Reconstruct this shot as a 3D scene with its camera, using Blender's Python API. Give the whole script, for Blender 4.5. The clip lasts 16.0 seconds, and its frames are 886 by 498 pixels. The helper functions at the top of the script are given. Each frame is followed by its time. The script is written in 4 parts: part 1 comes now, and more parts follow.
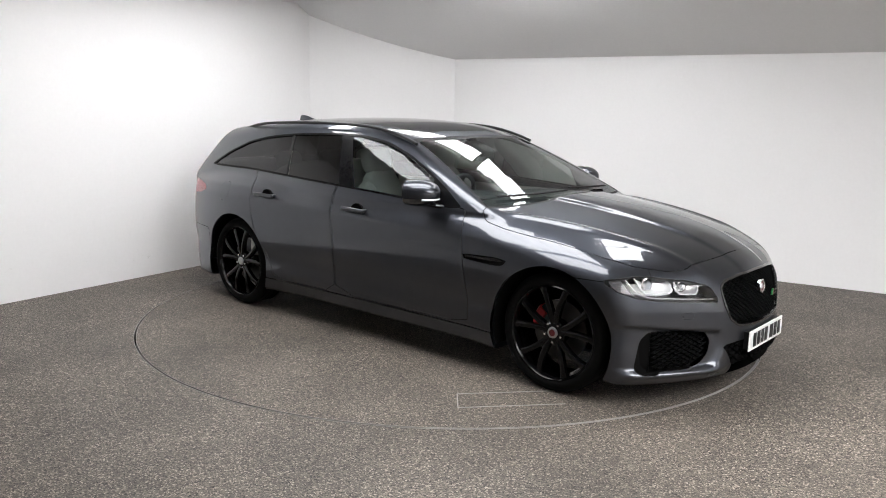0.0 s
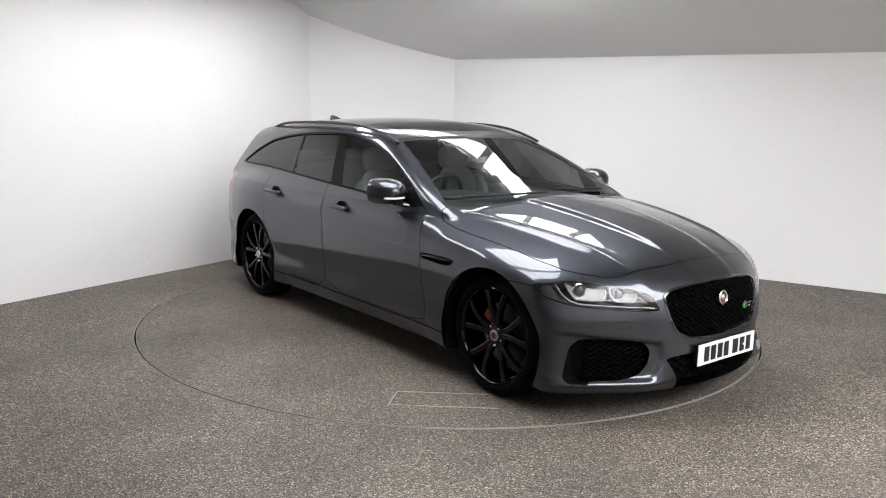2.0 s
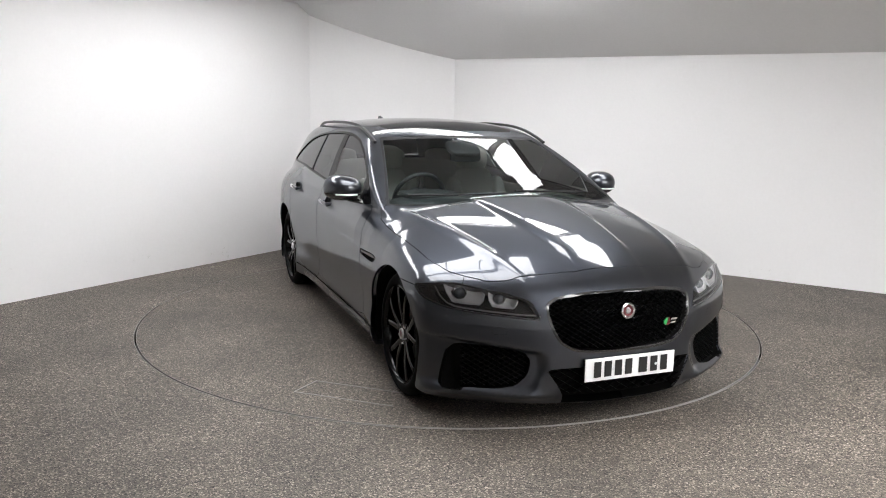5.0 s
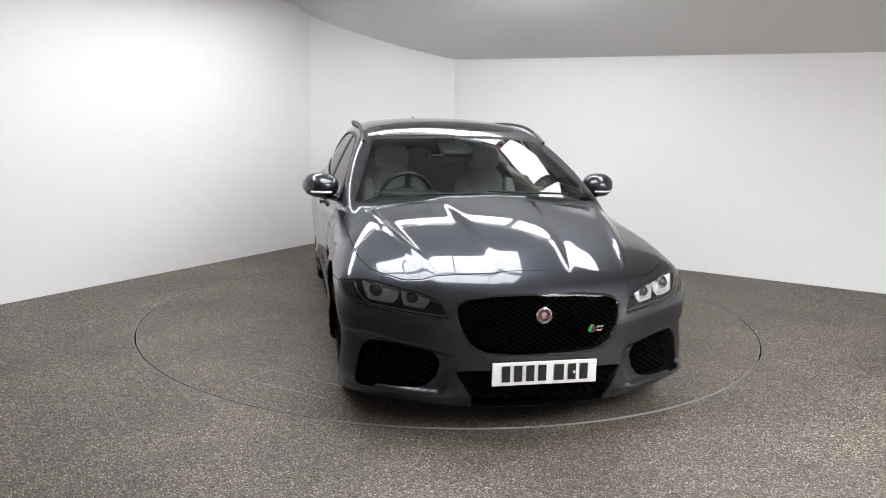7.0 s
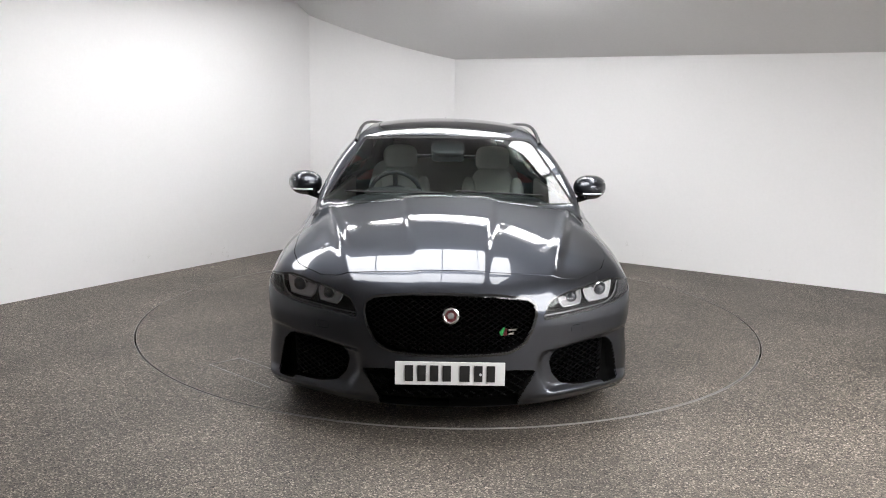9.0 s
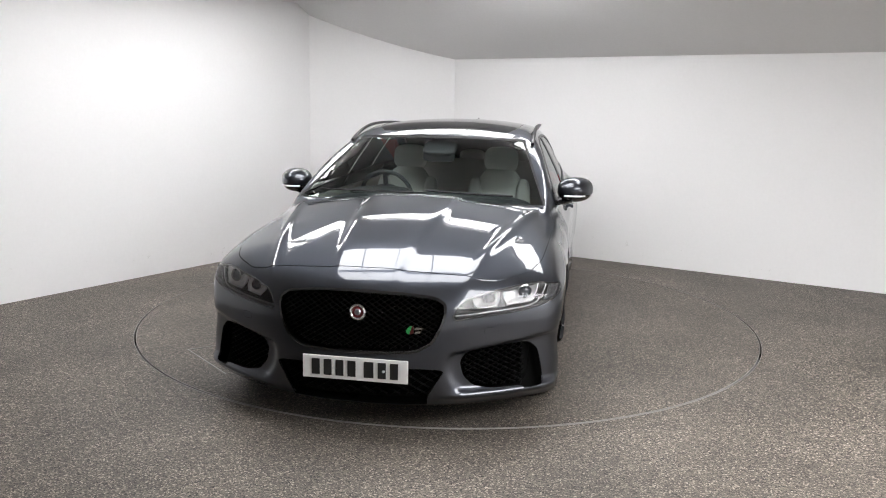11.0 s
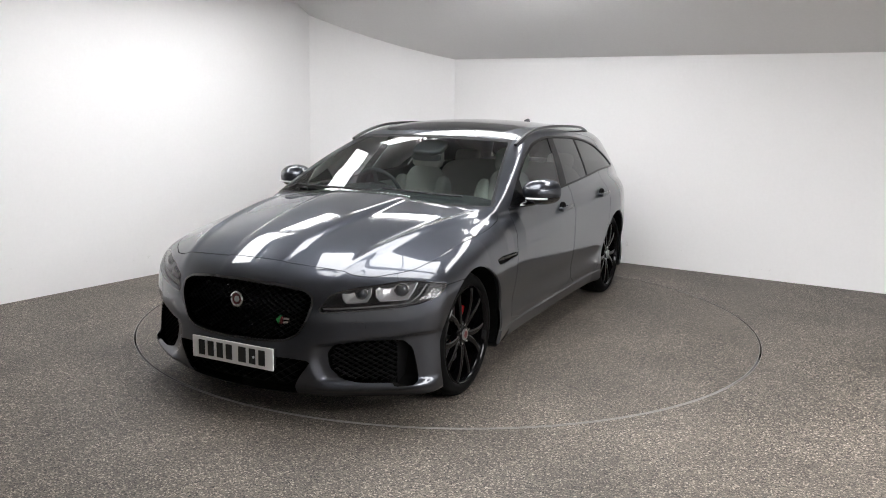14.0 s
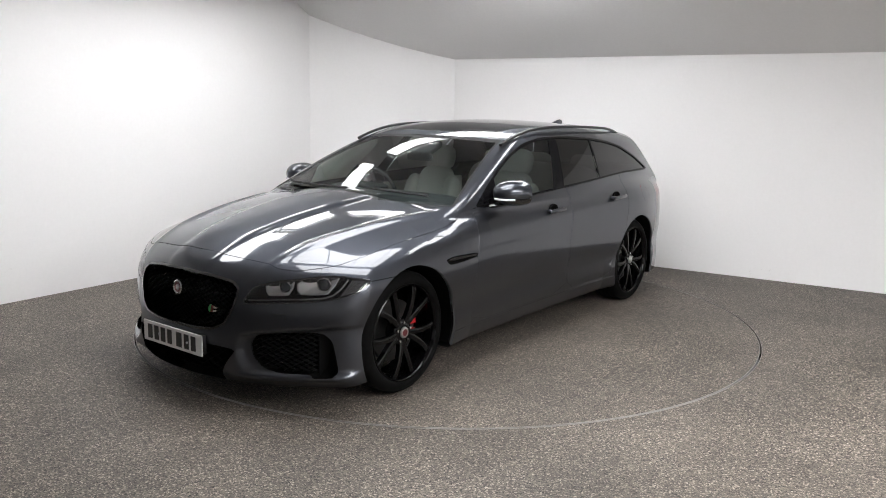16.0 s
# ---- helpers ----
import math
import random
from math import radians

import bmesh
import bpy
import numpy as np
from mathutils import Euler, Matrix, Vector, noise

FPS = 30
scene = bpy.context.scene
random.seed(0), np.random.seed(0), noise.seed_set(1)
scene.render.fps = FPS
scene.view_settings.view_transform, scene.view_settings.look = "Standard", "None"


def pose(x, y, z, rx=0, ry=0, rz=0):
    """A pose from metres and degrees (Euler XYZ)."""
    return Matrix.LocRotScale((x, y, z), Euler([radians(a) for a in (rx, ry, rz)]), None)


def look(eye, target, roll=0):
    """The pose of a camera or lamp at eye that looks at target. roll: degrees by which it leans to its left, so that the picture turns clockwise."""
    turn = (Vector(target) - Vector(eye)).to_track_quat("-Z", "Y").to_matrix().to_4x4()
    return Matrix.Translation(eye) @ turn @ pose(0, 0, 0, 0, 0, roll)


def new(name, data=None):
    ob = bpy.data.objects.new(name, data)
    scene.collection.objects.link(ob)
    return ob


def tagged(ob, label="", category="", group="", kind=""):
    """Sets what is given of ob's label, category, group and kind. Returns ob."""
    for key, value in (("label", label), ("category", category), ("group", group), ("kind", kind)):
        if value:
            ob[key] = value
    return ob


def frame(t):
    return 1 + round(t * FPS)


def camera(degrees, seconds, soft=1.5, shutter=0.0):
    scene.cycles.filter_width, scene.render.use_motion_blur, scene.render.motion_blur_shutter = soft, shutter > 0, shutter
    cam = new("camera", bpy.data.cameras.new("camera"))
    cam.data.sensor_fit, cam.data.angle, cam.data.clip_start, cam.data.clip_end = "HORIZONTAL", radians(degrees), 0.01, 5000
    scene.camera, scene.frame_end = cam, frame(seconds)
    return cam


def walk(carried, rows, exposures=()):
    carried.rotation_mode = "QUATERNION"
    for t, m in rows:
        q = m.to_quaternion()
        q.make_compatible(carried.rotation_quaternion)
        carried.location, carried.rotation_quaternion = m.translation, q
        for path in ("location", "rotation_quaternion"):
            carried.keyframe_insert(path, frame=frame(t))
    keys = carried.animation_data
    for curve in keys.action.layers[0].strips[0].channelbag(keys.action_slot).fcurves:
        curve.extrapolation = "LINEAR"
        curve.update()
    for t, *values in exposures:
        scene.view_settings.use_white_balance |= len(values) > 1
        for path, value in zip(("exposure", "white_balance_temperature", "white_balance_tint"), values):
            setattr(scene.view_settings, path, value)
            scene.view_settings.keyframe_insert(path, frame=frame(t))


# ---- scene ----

# ---- camera: stands still ----
cam = camera(57.9, 16.0, soft=1.0)
EYE = Vector((0.0, -6.09, 1.586))
VIEW = look(EYE, EYE + Vector((-0.00741, 0.98474, -0.17385)), 1.07)
walk(cam, [(0, VIEW), (16, VIEW)], exposures=[(0, 0.28), (16, 0.28)])

# ---- world: a closed indoor booth, only a faint ambient beyond it ----
world = bpy.data.worlds.new("world")
scene.world = world
world.use_nodes = True
world.node_tree.nodes["Background"].inputs[0].default_value = (0.9, 0.95, 1.0, 1)
world.node_tree.nodes["Background"].inputs[1].default_value = 0.02

# ceiling light panels: four plan corners (two along the first long edge, two back along the other), strength, dividers
PANELS = [
    ([(-0.95, 1.36), (0.62, 0.98), (0.76, 1.46), (-1.10, 1.64)], 10.0, 2),
    ([(0.66, 0.90), (1.08, 0.52), (1.32, 0.86), (0.82, 1.44)], 10.0, 0),
    ([(1.12, 0.46), (1.30, -0.85), (1.80, -1.00), (1.42, 0.80)], 9.5, 2),
    ([(-1.56, 0.78), (-1.20, 1.46), (-1.40, 1.80), (-1.94, 0.94)], 10.0, 0),
    ([(-2.25, -1.05), (-1.64, 0.64), (-2.02, 0.78), (-2.72, -1.00)], 9.5, 1),
    ([(-1.28, -1.55), (0.78, -1.55), (0.70, -0.72), (-1.20, -0.72)], 8.5, 4),
    ([(-1.20, -2.35), (0.70, -2.35), (0.78, -1.68), (-1.28, -1.68)], 8.0, 4),
    # fill panel added out of view to brighten the right foreground and the nose
    ([(1.5, -6.0), (4.9, -6.0), (4.9, -3.3), (1.5, -3.3)], 10.5, 3),
]
CEILING = 2.67

# plan of the booth: corners of its walls, seen from above
WALL_A = Vector((-1.60, 3.06))
WALL_B = Vector((0.03, 3.37))
LEFT_DIR = Vector((-0.5276, -0.8495))
RIGHT_DIR = Vector((0.8573, -0.5148))
LEFT_END = WALL_A + LEFT_DIR * 12.5
RIGHT_END = WALL_B + RIGHT_DIR * 7.0
RADIUS = 2.2866
OFF_X, OFF_Y = 0.0824, -0.0269


def turn_at(t):
    return 49.72 - 5.411 * t - 90.0


# ---- materials ----
def mat(name, color, rough=0.5, metal=0.0, coat=0.0, grain=0.0, scale=200.0, bump=0.0, spread=0.0, glow=0.0, ior=1.5, coat_rough=0.012, spec=0.5):
    """A Principled material whose colour and roughness vary at two scales."""
    m = bpy.data.materials.new(name)
    m.use_nodes = True
    nt = m.node_tree
    b = nt.nodes["Principled BSDF"]
    b.inputs["Base Color"].default_value = (*color, 1)
    b.inputs["Roughness"].default_value = rough
    b.inputs["Metallic"].default_value = metal
    b.inputs["Coat Weight"].default_value = coat
    b.inputs["Coat Roughness"].default_value = coat_rough
    b.inputs["IOR"].default_value = ior
    b.inputs["Coat IOR"].default_value = 1.6
    b.inputs["Specular IOR Level"].default_value = spec
    if glow:
        b.inputs["Emission Color"].default_value = (*color, 1)
        b.inputs["Emission Strength"].default_value = glow
    if grain or bump or spread:
        co = nt.nodes.new("ShaderNodeTexCoord")
        fine, wide = nt.nodes.new("ShaderNodeTexNoise"), nt.nodes.new("ShaderNodeTexNoise")
        fine.inputs["Scale"].default_value, wide.inputs["Scale"].default_value = scale, scale / 60
        fine.inputs["Detail"].default_value, wide.inputs["Detail"].default_value = 4, 3
        for n in (fine, wide):
            nt.links.new(co.outputs["Object"], n.inputs["Vector"])
        mix = nt.nodes.new("ShaderNodeMath")
        mix.operation = "MULTIPLY_ADD"
        nt.links.new(wide.outputs["Fac"], mix.inputs[0])
        mix.inputs[1].default_value = 0.8
        nt.links.new(fine.outputs["Fac"], mix.inputs[2])
        ramp = nt.nodes.new("ShaderNodeMapRange")
        nt.links.new(mix.outputs[0], ramp.inputs[0])
        ramp.inputs[1].default_value, ramp.inputs[2].default_value = 0.5, 1.3
        ramp.inputs[3].default_value, ramp.inputs[4].default_value = 1 - grain, 1 + grain
        tint = nt.nodes.new("ShaderNodeMix")
        tint.data_type, tint.blend_type = "RGBA", "MULTIPLY"
        tint.inputs[0].default_value = 1
        tint.inputs[6].default_value = (*color, 1)
        nt.links.new(ramp.outputs[0], tint.inputs[7])
        nt.links.new(tint.outputs[2], b.inputs["Base Color"])
        if spread:
            r2 = nt.nodes.new("ShaderNodeMapRange")
            nt.links.new(wide.outputs["Fac"], r2.inputs[0])
            r2.inputs[1].default_value, r2.inputs[2].default_value = 0.3, 0.7
            r2.inputs[3].default_value, r2.inputs[4].default_value = rough - spread, rough + spread
            nt.links.new(r2.outputs[0], b.inputs["Roughness"])
        if bump:
            bp = nt.nodes.new("ShaderNodeBump")
            bp.inputs["Strength"].default_value, bp.inputs["Distance"].default_value = bump, 0.002
            nt.links.new(fine.outputs["Fac"], bp.inputs["Height"])
            nt.links.new(bp.outputs[0], b.inputs["Normal"])
    return m


def glass_mat(name, tint, rough=0.0, clear=0.6):
    """Thin pane: a tinted see-through layer under a mirror-like gloss that grows at grazing view."""
    m = bpy.data.materials.new(name)
    m.use_nodes = True
    nt = m.node_tree
    nt.nodes.remove(nt.nodes["Principled BSDF"])
    see, gloss, mix, fr = (nt.nodes.new("ShaderNode" + k) for k in ("BsdfTransparent", "BsdfGlossy", "MixShader", "Fresnel"))
    see.inputs[0].default_value = (*[c * clear for c in tint], 1)
    gloss.inputs["Roughness"].default_value = rough
    fr.inputs[0].default_value = 1.5
    nt.links.new(fr.outputs[0], mix.inputs[0])
    nt.links.new(see.outputs[0], mix.inputs[1])
    nt.links.new(gloss.outputs[0], mix.inputs[2])
    nt.links.new(mix.outputs[0], nt.nodes["Material Output"].inputs[0])
    return m


def speckle_mat(name, base, dark, light, scale):
    """Resin-bound fine gravel: small stones of mixed tone with a slow stain over them."""
    m = bpy.data.materials.new(name)
    m.use_nodes = True
    nt = m.node_tree
    b = nt.nodes["Principled BSDF"]
    co = nt.nodes.new("ShaderNodeTexCoord")
    vor = nt.nodes.new("ShaderNodeTexVoronoi")
    vor.inputs["Scale"].default_value = scale
    big = nt.nodes.new("ShaderNodeTexNoise")
    big.inputs["Scale"].default_value, big.inputs["Detail"].default_value = 1.1, 5
    mid = nt.nodes.new("ShaderNodeTexNoise")
    mid.inputs["Scale"].default_value, mid.inputs["Detail"].default_value = scale * 0.3, 4
    for n in (vor, big, mid):
        nt.links.new(co.outputs["Object"], n.inputs["Vector"])
    sep = nt.nodes.new("ShaderNodeSeparateColor")
    nt.links.new(vor.outputs["Color"], sep.inputs[0])
    ramp = nt.nodes.new("ShaderNodeValToRGB")
    e = ramp.color_ramp.elements
    e[0].position, e[0].color = 0.0, (*dark, 1)
    e[1].position, e[1].color = 1.0, (*light, 1)
    for pos, c in ((0.26, [x * 0.64 for x in base]), (0.55, base), (0.84, [x * 1.5 for x in base])):
        k = ramp.color_ramp.elements.new(pos)
        k.color = (*c, 1)
    nt.links.new(sep.outputs[0], ramp.inputs[0])
    last = ramp.outputs[0]
    for n, lo, hi in ((mid, 0.78, 1.22), (big, 0.66, 1.22)):
        mr = nt.nodes.new("ShaderNodeMapRange")
        mr.inputs[1].default_value, mr.inputs[2].default_value, mr.inputs[3].default_value, mr.inputs[4].default_value = 0.3, 0.7, lo, hi
        nt.links.new(n.outputs["Fac"], mr.inputs[0])
        mx = nt.nodes.new("ShaderNodeMix")
        mx.data_type, mx.blend_type = "RGBA", "MULTIPLY"
        mx.inputs[0].default_value = 1
        nt.links.new(last, mx.inputs[6])
        nt.links.new(mr.outputs[0], mx.inputs[7])
        last = mx.outputs[2]
    nt.links.new(last, b.inputs["Base Color"])
    b.inputs["Roughness"].default_value = 0.62
    bp = nt.nodes.new("ShaderNodeBump")
    bp.inputs["Strength"].default_value, bp.inputs["Distance"].default_value = 0.6, 0.002
    nt.links.new(vor.outputs["Distance"], bp.inputs["Height"])
    nt.links.new(bp.outputs[0], b.inputs["Normal"])
    return m


WHITE = mat("white_wall_paint", (0.89, 0.885, 0.885), 0.6, grain=0.02, scale=40, bump=0.05)
CEIL = mat("ceiling_paint", (0.80, 0.795, 0.79), 0.7, grain=0.03, scale=40, bump=0.05)


def scuff(m):
    """Faint dark scuffs and drips near the floor, where feet and tyres have touched the paint."""
    nt = m.node_tree
    b = nt.nodes["Principled BSDF"]
    was = b.inputs["Base Color"].links[0].from_socket
    co, sep = nt.nodes.new("ShaderNodeTexCoord"), nt.nodes.new("ShaderNodeSeparateXYZ")
    n = nt.nodes.new("ShaderNodeTexNoise")
    n.inputs["Scale"].default_value, n.inputs["Detail"].default_value, n.inputs["Roughness"].default_value = 7.0, 6, 0.75
    nt.links.new(co.outputs["Object"], n.inputs["Vector"])
    nt.links.new(co.outputs["Object"], sep.inputs[0])
    low, spot = nt.nodes.new("ShaderNodeMapRange"), nt.nodes.new("ShaderNodeMapRange")
    nt.links.new(sep.outputs[2], low.inputs[0])
    low.inputs[1].default_value, low.inputs[2].default_value, low.inputs[3].default_value, low.inputs[4].default_value = 0.02, 0.32, 1, 0
    nt.links.new(n.outputs["Fac"], spot.inputs[0])
    spot.inputs[1].default_value, spot.inputs[2].default_value = 0.64, 0.72
    mul, mx = nt.nodes.new("ShaderNodeMath"), nt.nodes.new("ShaderNodeMix")
    mul.operation = "MULTIPLY"
    nt.links.new(low.outputs[0], mul.inputs[0])
    nt.links.new(spot.outputs[0], mul.inputs[1])
    mx.data_type = "RGBA"
    nt.links.new(mul.outputs[0], mx.inputs[0])
    nt.links.new(was, mx.inputs[6])
    mx.inputs[7].default_value = (0.50, 0.48, 0.45, 1)
    nt.links.new(mx.outputs[2], b.inputs["Base Color"])


scuff(WHITE)
FLOOR = speckle_mat("resin_gravel", (0.108, 0.092, 0.076), (0.006, 0.005, 0.004), (0.41, 0.36, 0.30), 165)
# the platform's gravel, a touch darker and browner than the floor's
PLATFORM = speckle_mat("platform_resin_gravel", (0.106, 0.090, 0.074), (0.006, 0.005, 0.004), (0.39, 0.34, 0.28), 165)
METAL = mat("worn_steel", (0.33, 0.32, 0.305), 0.5, 0.3, grain=0.2, scale=90, spread=0.1)
PAINT = mat("dark_grey_metallic_paint", (0.041, 0.045, 0.055), 0.38, 1.0, coat=1.0, grain=0.06, scale=900)
PAINT.node_tree.nodes["Principled BSDF"].inputs["Specular Tint"].default_value = (0.66, 0.68, 0.71, 1)
PAINT.node_tree.nodes["Principled BSDF"].inputs["Coat IOR"].default_value = 1.55
GLOSSBLACK = mat("gloss_black", (0.008, 0.008, 0.009), 0.12, coat=0.6, grain=0.2, scale=60)
BLACK = mat("black_plastic", (0.007, 0.007, 0.0075), 0.55, grain=0.25, scale=400, bump=0.1, spec=0.2)
# near-black that puts the shade of gaps and recesses into the colour
VOID = mat("dark_cavity", (0.004, 0.004, 0.004), 0.8, grain=0.2, scale=80, spec=0.03)
RUBBER = mat("tyre_rubber", (0.005, 0.005, 0.005), 0.6, grain=0.25, scale=150, bump=0.15, spread=0.1, spec=0.03)
RIM = mat("black_alloy", (0.002, 0.002, 0.0023), 0.1, 0.0, spec=0.22, grain=0.2, scale=120)
MESHBLACK = mat("satin_black_mesh", (0.004, 0.004, 0.0042), 0.45, grain=0.2, scale=90, spec=0.08)
PILLAR = mat("satin_black_pillar", (0.004, 0.004, 0.0045), 0.25, grain=0.2, scale=60, spec=0.06)
DISC = mat("brake_disc_steel", (0.07, 0.07, 0.07), 0.35, 1.0, grain=0.2, scale=150)
RED = mat("red_caliper_paint", (0.45, 0.012, 0.015), 0.3, coat=0.5, grain=0.1, scale=80)
CHROME = mat("chrome", (0.75, 0.75, 0.76), 0.08, 1.0, grain=0.05, scale=60)
SATIN = mat("satin_silver", (0.45, 0.45, 0.46), 0.28, 1.0, grain=0.08, scale=90)
LEATHER = mat("pale_grey_leather", (0.60, 0.585, 0.55), 0.5, grain=0.08, scale=160, bump=0.2)
TRIM = mat("dark_interior_trim", (0.030, 0.031, 0.033), 0.55, grain=0.2, scale=200, bump=0.15)
LINER = mat("pale_headliner", (0.42, 0.41, 0.39), 0.8, grain=0.06, scale=200)
PLATE = mat("white_plate", (0.78, 0.78, 0.77), 0.35, grain=0.03, scale=60)
INK = mat("black_print", (0.012, 0.012, 0.012), 0.4, grain=0.1, scale=60)
AMBER = mat("taillight_red", (0.28, 0.004, 0.006), 0.2, coat=0.3, grain=0.1, scale=60)
GREEN = mat("green_enamel", (0.03, 0.30, 0.08), 0.3, grain=0.1, scale=60)
CLARET = mat("dark_red_enamel", (0.10, 0.014, 0.017), 0.3, grain=0.1, scale=60)
LENSWHITE = mat("white_lens", (0.75, 0.76, 0.78), 0.15, coat=1.0, grain=0.03, scale=60)
GLASS = glass_mat("windscreen_glass", (0.88, 0.97, 0.95), clear=0.84)
DOORGLASS = glass_mat("door_glass", (0.84, 0.96, 0.93), clear=0.62)
REARGLASS = glass_mat("rear_glass", (0.93, 0.97, 0.95), clear=0.55)
RAILBLACK = mat("rail_black", (0.006, 0.006, 0.0065), 0.3, grain=0.2, scale=90, spec=0.3)
PRIVACY = glass_mat("privacy_glass", (0.95, 0.95, 1.0), clear=0.08)
LAMPGLASS = glass_mat("lamp_glass", (1, 1, 1), clear=0.92)
def light_mat(power):
    return mat("light_panel_diffuser", (0.985, 0.985, 1.0), 0.5, glow=power)


# ---- mesh helpers ----
def part(name, bm, material, parent=None, label="", smooth=None):
    me = bpy.data.meshes.new(name)
    bmesh.ops.recalc_face_normals(bm, faces=bm.faces)
    bm.to_mesh(me)
    bm.free()
    me.materials.append(material)
    if smooth is not None:
        me.shade_smooth()
        me.set_sharp_from_angle(angle=radians(smooth))
    ob = new(name, me)
    if parent:
        ob.parent = parent
    if label:
        tagged(ob, label)
    return ob


def slab(size, m=None, bevel=0.0, segs=2):
    bm = bmesh.new()
    bmesh.ops.create_cube(bm, size=1)
    bmesh.ops.scale(bm, vec=size, verts=bm.verts)
    if bevel:
        bmesh.ops.bevel(bm, geom=bm.edges[:], offset=bevel, segments=segs, profile=0.5, affect="EDGES")
    if m is not None:
        bmesh.ops.transform(bm, matrix=m, verts=bm.verts)
    return bm


def join(*bms):
    out = bmesh.new()
    for b in bms:
        me = bpy.data.meshes.new("tmp")
        b.to_mesh(me)
        b.free()
        out.from_mesh(me)
        bpy.data.meshes.remove(me)
    return out


def lathe(profile, segs=64, m=None):
    """Turn (radius, height) pairs about z."""
    bm = bmesh.new()
    rings = []
    for r, h in profile:
        rings.append([bm.verts.new((r * math.cos(2 * math.pi * i / segs), r * math.sin(2 * math.pi * i / segs), h)) for i in range(segs)])
    for a, b in zip(rings, rings[1:]):
        for i in range(segs):
            j = (i + 1) % segs
            bm.faces.new((a[i], a[j], b[j], b[i]))
    bmesh.ops.remove_doubles(bm, verts=bm.verts, dist=1e-5)
    if m is not None:
        bmesh.ops.transform(bm, matrix=m, verts=bm.verts)
    return bm


def tube(path, rx, ry=None, segs=10):
    """A closed rounded bar along 3D points; rx across, ry up."""
    ry = ry or rx
    bm = bmesh.new()
    rings, pts = [], [Vector(p) for p in path]
    for i, p in enumerate(pts):
        d = (pts[min(i + 1, len(pts) - 1)] - pts[max(i - 1, 0)]).normalized()
        side = d.cross(Vector((0, 0, 1)))
        side = side.normalized() if side.length > 1e-4 else Vector((1, 0, 0))
        up = side.cross(d)
        rings.append([bm.verts.new(p + side * (rx * math.cos(2 * math.pi * k / segs)) + up * (ry * math.sin(2 * math.pi * k / segs))) for k in range(segs)])
    for a, b in zip(rings, rings[1:]):
        for k in range(segs):
            j = (k + 1) % segs
            bm.faces.new((a[k], a[j], b[j], b[k]))
    bm.faces.new(rings[0])
    bm.faces.new(list(reversed(rings[-1])))
    return bm


def prism(outline, depth, m=None, bevel=0.0):
    """A 2D outline in x, y, thickened along z."""
    bm = bmesh.new()
    f = bm.faces.new([bm.verts.new((x, y, 0)) for x, y in outline])
    r = bmesh.ops.extrude_face_region(bm, geom=[f])
    bmesh.ops.translate(bm, vec=(0, 0, depth), verts=[v for v in r["geom"] if isinstance(v, bmesh.types.BMVert)])
    if bevel:
        bmesh.ops.bevel(bm, geom=bm.edges[:], offset=bevel, segments=2, profile=0.5, affect="EDGES")
    if m is not None:
        bmesh.ops.transform(bm, matrix=m, verts=bm.verts)
    return bm


# ---- the booth ----
def wall_between(name, a, b, height_a, height_b, label, out):
    """A wall 0.12 m thick with its room face on the line a-b."""
    d = (b - a).normalized()
    n = Vector((-d.y, d.x)) * out * 0.12
    bm = bmesh.new()
    quad = [a, b, b + n, a + n]
    lo = [bm.verts.new((p.x, p.y, 0)) for p in quad]
    hi = [bm.verts.new((p.x, p.y, h)) for p, h in zip(quad, (height_a, height_b, height_b, height_a))]
    bm.faces.new(lo), bm.faces.new(hi)
    for i in range(4):
        j = (i + 1) % 4
        bm.faces.new((lo[i], lo[j], hi[j], hi[i]))
    return tagged(part(name, bm, WHITE), label, "wall", kind="structure")


def soffit(d):
    """Ceiling height at d metres from the low wall."""
    return min(CEILING, 2.13 + 0.24 * d + 0.13 * d * d)


